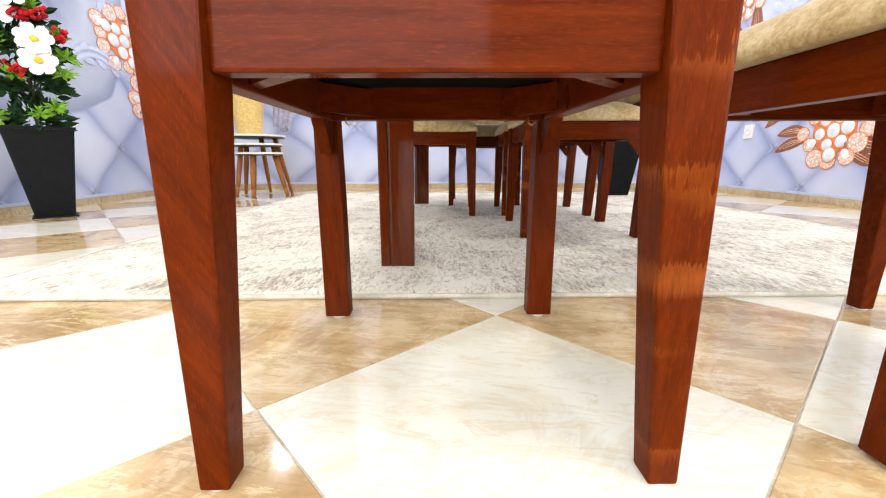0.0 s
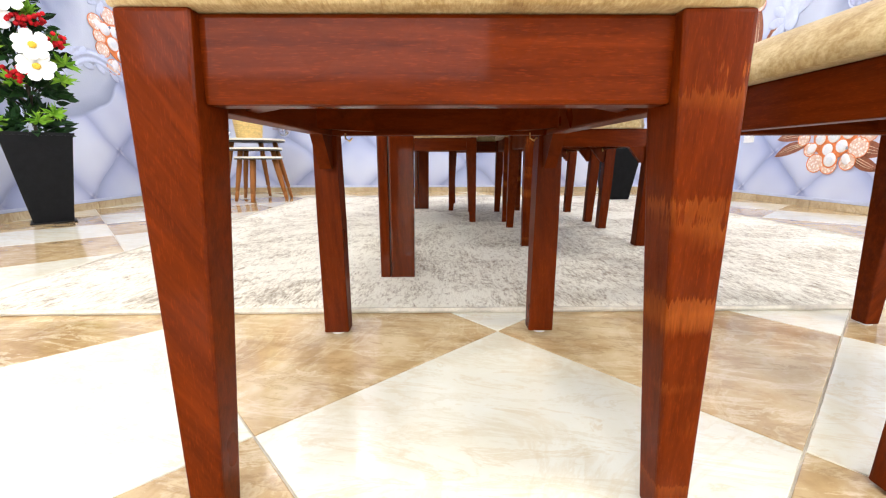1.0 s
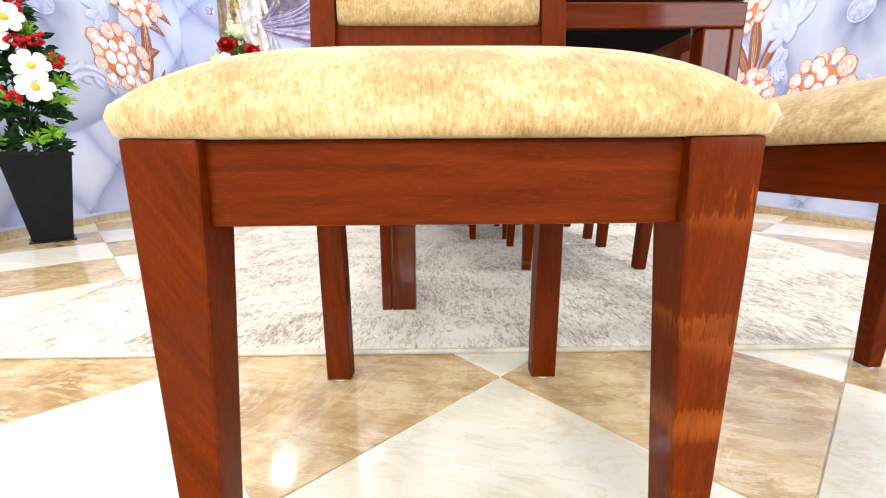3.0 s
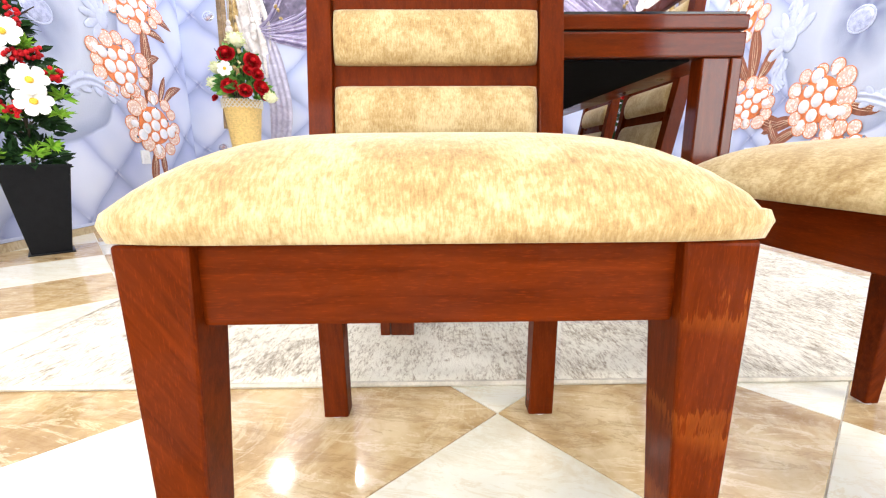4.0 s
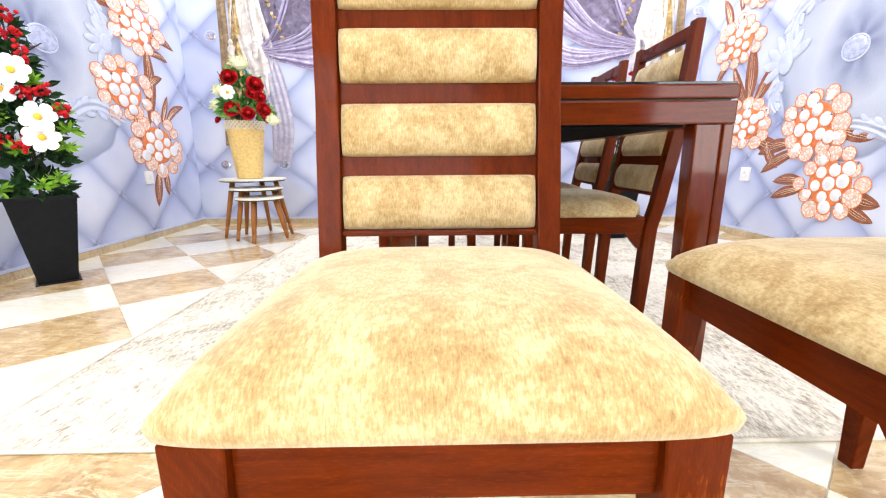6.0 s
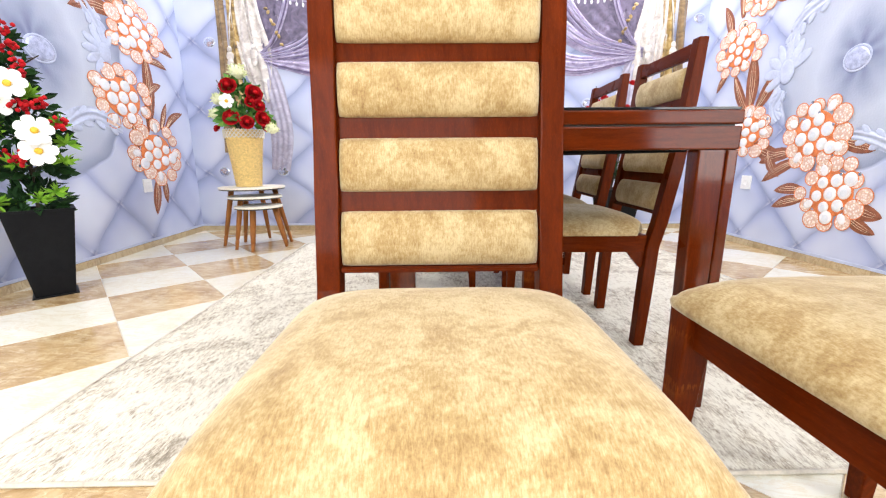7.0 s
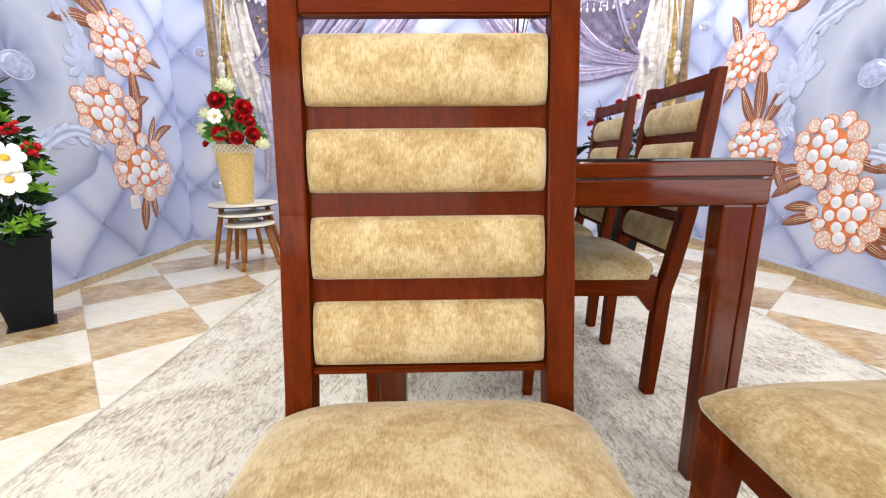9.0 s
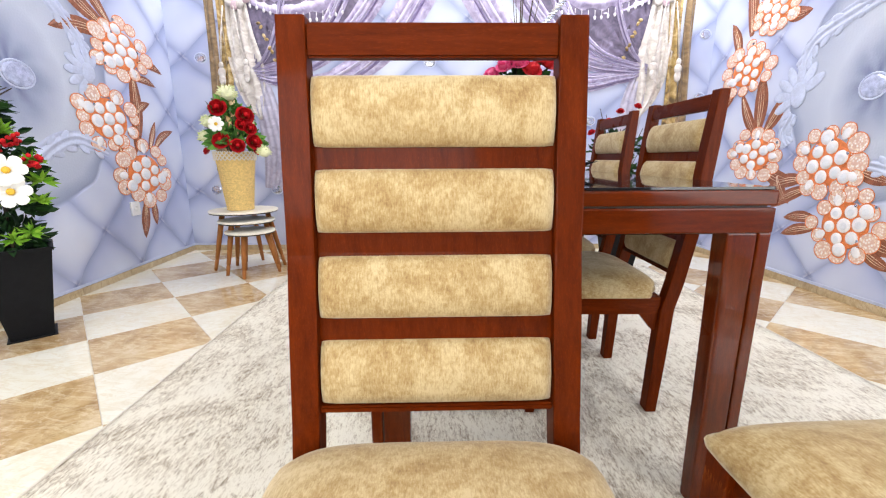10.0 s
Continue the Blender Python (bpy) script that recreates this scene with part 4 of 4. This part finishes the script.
def jewel_flower(wall, a, z, ra, rz, seed, leaves):
    rg = random.Random(seed)
    ob = thing("mural_flower", FRAMES[wall] @ Matrix.Translation((a, z, 0)), "printed jewelled flower with pearls and copper leaves on wallpaper", "mural", "mural flowers")
    for (p, q, w, bow) in leaves:
        bm = bmesh.new()
        print_leaf(bm, (p[0] - a, p[1] - z), (q[0] - a, q[1] - z), w, bow=bow)
        lf = part("copper_leaf", bm, COPPER, ob, "copper brown leaf")
        bm = bmesh.new()
        A, B = Vector((p[0] - a, p[1] - z, 0)), Vector((q[0] - a, q[1] - z, 0))
        D = B - A
        N = Vector((-D.y, D.x, 0)).normalized()
        for e in (-0.35, 0.0, 0.35):
            tube(bm, [A + D * t + N * (bow * D.length * math.sin(math.pi * t) + e * w * math.sin(math.pi * t)) + Vector((0, 0, 0.011 - abs(e) * 0.012)) for t in [0.06 + 0.11 * k for k in range(8)]], [0.0035 - 0.0004 * k for k in range(8)], 5)
        part("leaf_rib", bm, GILT, lf)
    bm = bmesh.new()
    dome(bm, (0, 0), ra * 0.64, rz * 0.64, 0.006, 0.004, 26)
    part("enamel_heart", bm, CORAL, ob, "coral enamel ground", True)
    n = 12
    for k in range(n):
        t = 2 * math.pi * k / n + rg.uniform(-0.1, 0.1)
        f = rg.uniform(0.74, 0.95)
        c = (ra * f * math.cos(t), rz * f * math.sin(t))
        rr = rg.uniform(0.19, 0.27)
        bm = bmesh.new()
        dome(bm, c, ra * rr, rz * rr, 0.006, 0.007 + 0.0012 * (k % 3), 16)
        pet = part("filigree_petal", bm, FILI, ob, "", True)
        for q, rad in ((1.0, 0.0032), (0.62, 0.0022)):
            bm = bmesh.new()
            tube(bm, [(c[0] + q * ra * rr * math.cos(u), c[1] + q * rz * rr * math.sin(u), 0.010 + 0.004 * (1 - q) + 0.0012 * (k % 3)) for u in [2 * math.pi * i / 16 for i in range(17)]], rad, 5)
            part("petal_edge", bm, CORAL if q == 1.0 else GILT, pet)
        if k % 3 == seed % 3:
            bm = bmesh.new()
            dome(bm, (c[0] * 0.9, c[1] * 0.9), ra * 0.15, rz * 0.12, 0.012, 0.012, 16, t)
            part("petal_pearl", bm, PEARL, pet, "", True)
    spots = [(0, 0)] + [(0.40 * math.cos(t), 0.40 * math.sin(t)) for t in [2 * math.pi * (k + 0.1 * seed) / 6 for k in range(6)]] + [(0.66 * math.cos(t), 0.66 * math.sin(t)) for t in (0.7 + seed, 3.0 + seed)]
    for k, (u, w) in enumerate(spots):
        pr = 0.172 * rg.uniform(0.88, 1.12)
        ang = rg.uniform(0, 3.14)
        bm = bmesh.new()
        dome(bm, (u * ra, w * rz), ra * pr, rz * pr * 1.05, 0.018, 0.011, 18)
        pe = part("pearl", bm, PEARL, ob, "", True)
        bm = bmesh.new()
        dome(bm, (u * ra - 0.08 * ra * pr, w * rz - 0.1 * rz * pr), ra * pr * 0.5, rz * pr * 0.55, 0.0015, 0.0285, 14)
        part("pearl_sheen", bm, SHEEN, pe, "", True)
        bm = bmesh.new()
        tube(bm, [(u * ra + ra * pr * 1.1 * math.cos(t), w * rz + rz * pr * 1.15 * math.sin(t), 0.012) for t in [2 * math.pi * i / 16 for i in range(17)]], 0.0055, 5)
        part("pearl_setting", bm, CORAL, pe)
        bm = bmesh.new()
        dome(bm, (u * ra * 1.28 + 0.02 * math.cos(ang), w * rz * 1.28 + 0.02 * math.sin(ang)), 0.012, 0.012, 0.008, 0.014, 8)
        part("diamond", bm, CRYSTAL, pe)
    return ob


jewel_flower("W", 3.31, 1.60, 0.27, 0.21, 1, [((3.2, 1.66), (2.78, 1.60), 0.05, -0.1), ((3.22, 1.72), (2.80, 2.02), 0.06, 0.08), ((3.25, 1.75), (3.0, 2.15), 0.05, 0.05), ((3.45, 1.55), (3.72, 1.52), 0.035, 0.1), ((3.4, 1.42), (3.62, 1.40), 0.03, 0.1)])
jewel_flower("W", 3.10, 1.10, 0.25, 0.22, 2, [((3.38, 1.48), (3.30, 0.86), 0.06, 0.05), ((3.35, 1.15), (3.52, 1.26), 0.035, 0.1), ((3.15, 0.92), (3.17, 0.72), 0.03, 0.05)])
jewel_flower("W", 3.36, 0.71, 0.27, 0.23, 3, [((3.5, 0.9), (3.75, 1.06), 0.035, 0.1), ((3.45, 0.9), (3.55, 1.12), 0.03, 0.0), ((3.32, 0.5), (3.26, 0.22), 0.045, 0.0), ((3.40, 0.5), (3.40, 0.3), 0.035, 0.0)])
jewel_flower("E", 3.62, 1.88, 0.23, 0.17, 4, [((3.55, 1.85), (3.28, 1.78), 0.05, 0.1), ((3.5, 1.95), (3.3, 2.0), 0.04, 0.1), ((3.85, 1.75), (3.95, 2.2), 0.06, 0.05), ((3.95, 1.6), (4.1, 1.9), 0.05, 0.05)])
jewel_flower("E", 3.84, 1.50, 0.27, 0.2, 5, [((3.85, 1.3), (3.6, 0.95), 0.05, 0.05), ((3.95, 1.35), (4.08, 1.2), 0.035, 0.05)])
jewel_flower("E", 3.62, 0.84, 0.28, 0.2, 6, [((3.62, 1.0), (3.66, 1.45), 0.07, 0.03), ((3.55, 1.0), (3.36, 1.3), 0.06, 0.03), ((3.5, 0.75), (3.2, 0.66), 0.06, 0.1), ((3.35, 0.7), (3.2, 0.5), 0.045, 0.1)])
jewel_flower("E", 2.95, 0.79, 0.26, 0.24, 7, [((3.1, 0.68), (3.42, 0.6), 0.05, 0.05), ((3.05, 0.62), (3.36, 0.46), 0.045, 0.05), ((2.75, 0.75), (2.5, 0.68), 0.05, 0.0)])
jewel_flower("E", 2.74, 0.41, 0.25, 0.23, 8, [((2.95, 0.42), (3.22, 0.40), 0.04, 0.05), ((2.95, 0.36), (3.22, 0.28), 0.04, 0.05), ((2.6, 0.36), (2.38, 0.3), 0.05, 0.05), ((2.62, 0.3), (2.4, 0.2), 0.04, 0.05)])

# crystals on the quilt
for wall, a, z, r in (("N", -2.27, 1.71, 0.05), ("N", -2.27, 1.13, 0.05), ("N", -2.27, 0.54, 0.05), ("N", -1.69, 0.54, 0.05), ("N", -0.22, 1.66, 0.05), ("N", 2.20, 1.87, 0.045), ("N", 2.21, 1.35, 0.045), ("N", 1.24, 1.15, 0.045), ("N", -0.6, 0.54, 0.045), ("N", 0.2, 0.54, 0.045), ("W", 2.55, 1.28, 0.085), ("E", 2.74, 1.22, 0.085)):
    cr = thing("mural_crystal", FRAMES[wall] @ Matrix.Translation((a, z, 0)), "printed faceted crystal button on the quilted wallpaper", "mural", "mural crystals")
    bm = bmesh.new()
    dome(bm, (0, 0), r, r * 0.8, 0.02, 0.004, 10)
    part("crystal", bm, BUTTON if r > 0.07 else CRYSTAL, cr)
    bm = bmesh.new()
    tube(bm, [(r * 1.05 * math.cos(t), r * 0.85 * math.sin(t), 0.004) for t in [2 * math.pi * i / 20 for i in range(21)]], 0.006, 6)
    part("button_rim", bm, SCROLL, cr)


def drape(pts, folds, material, depth=0.012, steps=40, name="fold", parent=None, across=28):
    """A gathered cloth along pts (along, up, half width), with folds across it."""
    bm = bmesh.new()
    rows = []
    m = len(pts) - 1
    for i in range(steps + 1):
        f = i / steps * m
        k = min(int(f), m - 1)
        t = f - k
        p0, p1, p2, p3 = [Vector(pts[max(0, min(m, q))]) for q in (k - 1, k, k + 1, k + 2)]
        p = 0.5 * (2 * p1 + (p2 - p0) * t + (2 * p0 - 5 * p1 + 4 * p2 - p3) * t * t + (3 * p1 - p0 - 3 * p2 + p3) * t ** 3)
        dd = (p2 - p1)
        d = Vector((dd.x, dd.y)).normalized()
        s = Vector((-d.y, d.x))
        row = []
        for j in range(across + 1):
            u = -1 + 2 * j / across
            w = depth * (0.5 + 0.5 * math.sin(folds * math.pi * u + 1.3 * math.sin(i * 0.16)))
            row.append(bm.verts.new((p.x + s.x * u * p.z, p.y + s.y * u * p.z, 0.003 + w * (1 - 0.6 * u ** 4))))
        rows.append(row)
    for r0, r1 in zip(rows, rows[1:]):
        for j in range(across):
            bm.faces.new((r0[j], r0[j + 1], r1[j + 1], r1[j]))
    part(name, bm, material, parent, "", True)


def scroll(wall, pts, shell=None):
    """A moulded white scroll: a ridged band, beads of acanthus along it and a fan shell."""
    ob = thing("mural_scroll", FRAMES[wall], "printed white baroque scroll on the quilted wallpaper", "mural", "mural scrolls")
    drape(pts, 2.5, SCROLL, 0.016, parent=ob, name="moulding", across=20)
    for k in range(len(pts) - 1):
        (a0, z0, w0), (a1, z1, w1) = pts[k], pts[k + 1]
        for e in (-1, 1):
            d = Vector((a1 - a0, z1 - z0)).normalized()
            n = Vector((-d.y, d.x)) * e
            for f in (0.25, 0.7):
                bm = bmesh.new()
                c = Vector((a0 + (a1 - a0) * f, z0 + (z1 - z0) * f)) + n * w0 * 0.75
                dome(bm, c, w0 * 0.8, w0 * 0.4, 0.012, 0.003, 14, math.atan2(d.y, d.x) + 0.5 * e)
                part("acanthus", bm, SCROLL, ob, "", True)
    if shell:
        a, z, r, t0, t1 = shell
        for k in range(7):
            t = radians(t0 + (t1 - t0) * k / 6)
            bm = bmesh.new()
            dome(bm, (a + r * 0.6 * math.cos(t), z + r * 0.6 * math.sin(t)), r * 0.42, r * 0.17, 0.012, 0.003, 16, t)
            part("shell_rib", bm, SCROLL, ob, "", True)
        bm = bmesh.new()
        dome(bm, (a, z), r * 0.3, r * 0.4, 0.018, 0.006, 18)
        part("shell_boss", bm, SCROLL, ob, "", True)


scroll("E", [(2.45, 2.0, 0.05), (2.70, 1.76, 0.05), (3.0, 1.66, 0.055), (3.22, 1.56, 0.055), (3.29, 1.40, 0.04)])
scroll("E", [(3.30, 1.12, 0.05), (3.36, 1.0, 0.045), (3.3, 0.9, 0.03)], (3.28, 1.24, 0.22, -30, 150))
scroll("E", [(2.2, 0.62, 0.04), (2.45, 0.72, 0.05), (2.66, 0.78, 0.04)])
scroll("W", [(2.6, 2.15, 0.05), (2.75, 1.85, 0.05), (2.93, 1.62, 0.05), (3.0, 1.5, 0.04)], (3.0, 1.38, 0.17, 60, 240))
scroll("W", [(2.45, 0.7, 0.04), (2.62, 0.88, 0.055), (2.82, 0.95, 0.055), (3.05, 0.88, 0.04)])


for sgn, cx in ((-1, -0.05), (1, -0.05)):
    X = lambda v: cx + sgn * v
    dr = thing("mural_drape", FRAMES["N"] @ Matrix.Diagonal((1, 1, 1.9, 1)), "printed lilac drape with ivory and gold tails on wallpaper", "mural", "mural drapes")
    drape([(X(1.05), 2.7, 0.6), (X(1.15), 2.2, 0.52), (X(1.46), 1.8, 0.2), (X(1.74), 1.6, 0.04)], 6, PLUM, 0.01, parent=dr, name="dark_lining")
    drape([(X(1.55), 2.55, 0.24), (X(1.57), 2.1, 0.21), (X(1.62), 1.8, 0.12), (X(1.72), 1.6, 0.03)], 5, PLUM, 0.007, parent=dr, name="dark_lining")
    SWAGS = (
        ((0.10, 2.45, 0.15), (0.50, 1.86, 0.13), (1.05, 1.50, 0.10), (1.55, 1.52, 0.05), (1.76, 1.57, 0.03)),
        ((0.45, 2.50, 0.11), (0.80, 2.00, 0.10), (1.20, 1.67, 0.07), (1.60, 1.58, 0.04), (1.76, 1.59, 0.03)),
        ((0.80, 2.50, 0.085), (1.03, 2.02, 0.07), (1.32, 1.72, 0.05), (1.63, 1.61, 0.04), (1.76, 1.60, 0.03)),
        ((1.42, 2.30, 0.03), (1.50, 1.98, 0.03), (1.60, 1.76, 0.025), (1.69, 1.65, 0.02), (1.76, 1.61, 0.015)),
    )
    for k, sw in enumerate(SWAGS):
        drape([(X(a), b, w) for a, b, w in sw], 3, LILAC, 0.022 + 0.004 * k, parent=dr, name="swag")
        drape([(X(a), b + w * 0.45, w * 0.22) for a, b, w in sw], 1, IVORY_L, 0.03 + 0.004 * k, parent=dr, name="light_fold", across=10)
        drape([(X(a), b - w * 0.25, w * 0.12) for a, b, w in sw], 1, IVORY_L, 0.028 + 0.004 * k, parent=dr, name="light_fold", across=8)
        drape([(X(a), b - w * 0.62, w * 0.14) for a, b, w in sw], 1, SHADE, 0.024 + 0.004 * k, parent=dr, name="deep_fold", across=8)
    drape([(X(1.72), 1.62, 0.05), (X(1.66), 1.3, 0.10), (X(1.62), 0.9, 0.11), (X(1.66), 0.55, 0.09)], 4, SILVER, 0.016, parent=dr, name="lower_cloth")
    drape([(X(1.97), 2.7, 0.07), (X(1.97), 2.0, 0.055), (X(2.00), 1.4, 0.055), (X(2.02), 0.66, 0.09)], 1.5, GOLD, 0.035, parent=dr, name="gold_tail")
    drape([(X(2.10), 2.7, 0.05), (X(2.09), 2.0, 0.04), (X(2.10), 1.5, 0.045), (X(2.13), 0.72, 0.06)], 1.5, SHADE_G, 0.026, parent=dr, name="gold_tail")
    drape([(X(1.84), 2.35, 0.06), (X(1.82), 1.95, 0.09), (X(1.80), 1.62, 0.15), (X(1.77), 1.36, 0.10), (X(1.72), 1.18, 0.01)], 2.5, IVORY, 0.04, parent=dr, name="ivory_tail")
    drape([(X(1.92), 2.35, 0.05), (X(1.94), 1.9, 0.05), (X(1.9), 1.55, 0.045), (X(1.88), 1.42, 0.01)], 2, IVORY, 0.034, parent=dr, name="ivory_tail")
    # valance with a beaded fringe
    drape([(X(0.95), 2.34, 0.18), (X(1.25), 2.25, 0.21), (X(1.62), 2.28, 0.18), (X(1.85), 2.45, 0.12)], 3, LILAC, 0.03, parent=dr, name="valance")
    for k in range(15):
        f = k / 14
        x = 0.92 + 0.8 * f
        z = 2.13 - 0.10 * math.sin(math.pi * min(1, f * 0.95 + 0.08)) + 0.03 * f
        bm = bmesh.new()
        tube(bm, [(X(x), z + 0.02, 0.03), (X(x), z - 0.02, 0.03)], 0.003, 5)
        dome(bm, (X(x), z - 0.04), 0.011, 0.018, 0.014, 0.026, 10)
        part("bead", bm, PEARL, dr, "", True)
    # gathered rosette and two cords with tassels
    for k in range(9):
        t = 2 * math.pi * k / 9
        bm = bmesh.new()
        dome(bm, (X(1.84 + 0.07 * math.cos(t) * (1 + 0.4 * (k % 2))), 2.2 + 0.07 * math.sin(t)), 0.05, 0.036, 0.02, 0.034, 14, t)
        part("rosette_petal", bm, ROSE_P if k % 2 else IVORY, dr, "", True)
    for x0, x1, z0, z1 in ((1.86, 1.80, 2.12, 1.66), (1.95, 2.02, 2.12, 1.64)):
        bm = bmesh.new()
        tube(bm, [(X(x0), z0, 0.05), (X((x0 + x1) / 2 + 0.01), (z0 + z1) / 2, 0.05), (X(x1), z1, 0.05)], 0.006, 6)
        cord = part("cord", bm, IVORY, dr, "", True)
        bm = bmesh.new()
        for f, w, h in ((0.0, 0.022, 0.03), (0.06, 0.034, 0.045), (0.12, 0.03, 0.05)):
            dome(bm, (X(x1), z1 - f), w, h, 0.018, 0.05, 14)
        part("tassel", bm, IVORY, cord, "", True)
    for k in range(7):
        bm = bmesh.new()
        dome(bm, (X(1.66 - 0.02 * k), 1.98 - 0.05 * k + 0.02 * (k % 2)), 0.02, 0.014, 0.012, 0.036, 10, k)
        part("gilt_bead", bm, GOLD, dr, "", True)

# ---- skirting tiles ----
skirt = thing("baseboard", None, "beige marble skirting tiles with a pale top line", "baseboard", kind="structure")
sk_mesh = finish(box(-0.211, 0.211, -0.012, 0.0, 0.0, 0.044, 0.002), "skirting_tile", SKIRT)


def skirt_run(n, at):
    for k in range(n):
        ob = new("tile", sk_mesh)
        ob.parent = skirt
        ob.matrix_basis = at(k)


skirt_run(6, lambda k: WALL_W @ pose(WE - 0.225 - 0.425 * k, 0, 0))
skirt_run(17, lambda k: WALL_E @ pose(EE - 0.225 - 0.425 * k, 0, 0, 0, 0, 180))
skirt_run(11, lambda k: WALL_N @ pose(N0 + 0.22 + 0.415 * k, 0, 0))
for wall, b in ((WALL_W, box(1.35, WE, -0.006, 0.0, 0.045, 0.062, 0.001)), (WALL_E, box(YS, EE, 0.0, 0.006, 0.045, 0.062, 0.001)), (WALL_N, box(N0, N1, -0.006, 0.0, 0.045, 0.062, 0.001))):
    part("paper_edge", b, SCROLL, skirt, "pale strip along the paper's foot", m=wall)

# ---- floor tiles ----
S = 0.425
X0, Y0 = 0.134, 0.694
H = S / 2 - 0.0011
tiles = [finish(box(-H, H, -H, H, -0.008, 0.0, 0.0012), "tile", mt) for mt in (CREAM, BROWN)]
rng = random.Random(21)
for i in range(-14, 16):
    for j in range(-14, 16):
        u, v = (i + 0.5) * S, (j + 0.5) * S
        x, y = X0 + (u - v) / math.sqrt(2), Y0 + (u + v) / math.sqrt(2)
        if XL - 0.12 < x < 2.62 - 0.0717 * y and YS - 0.12 < y < YB + 0.12:
            ob = new("tile", tiles[(i + j) % 2])
            ob.parent = FLOOR
            ob.matrix_basis = pose(x, y, 0, 0, 0, 45 + 90 * rng.choice((0, 2)))
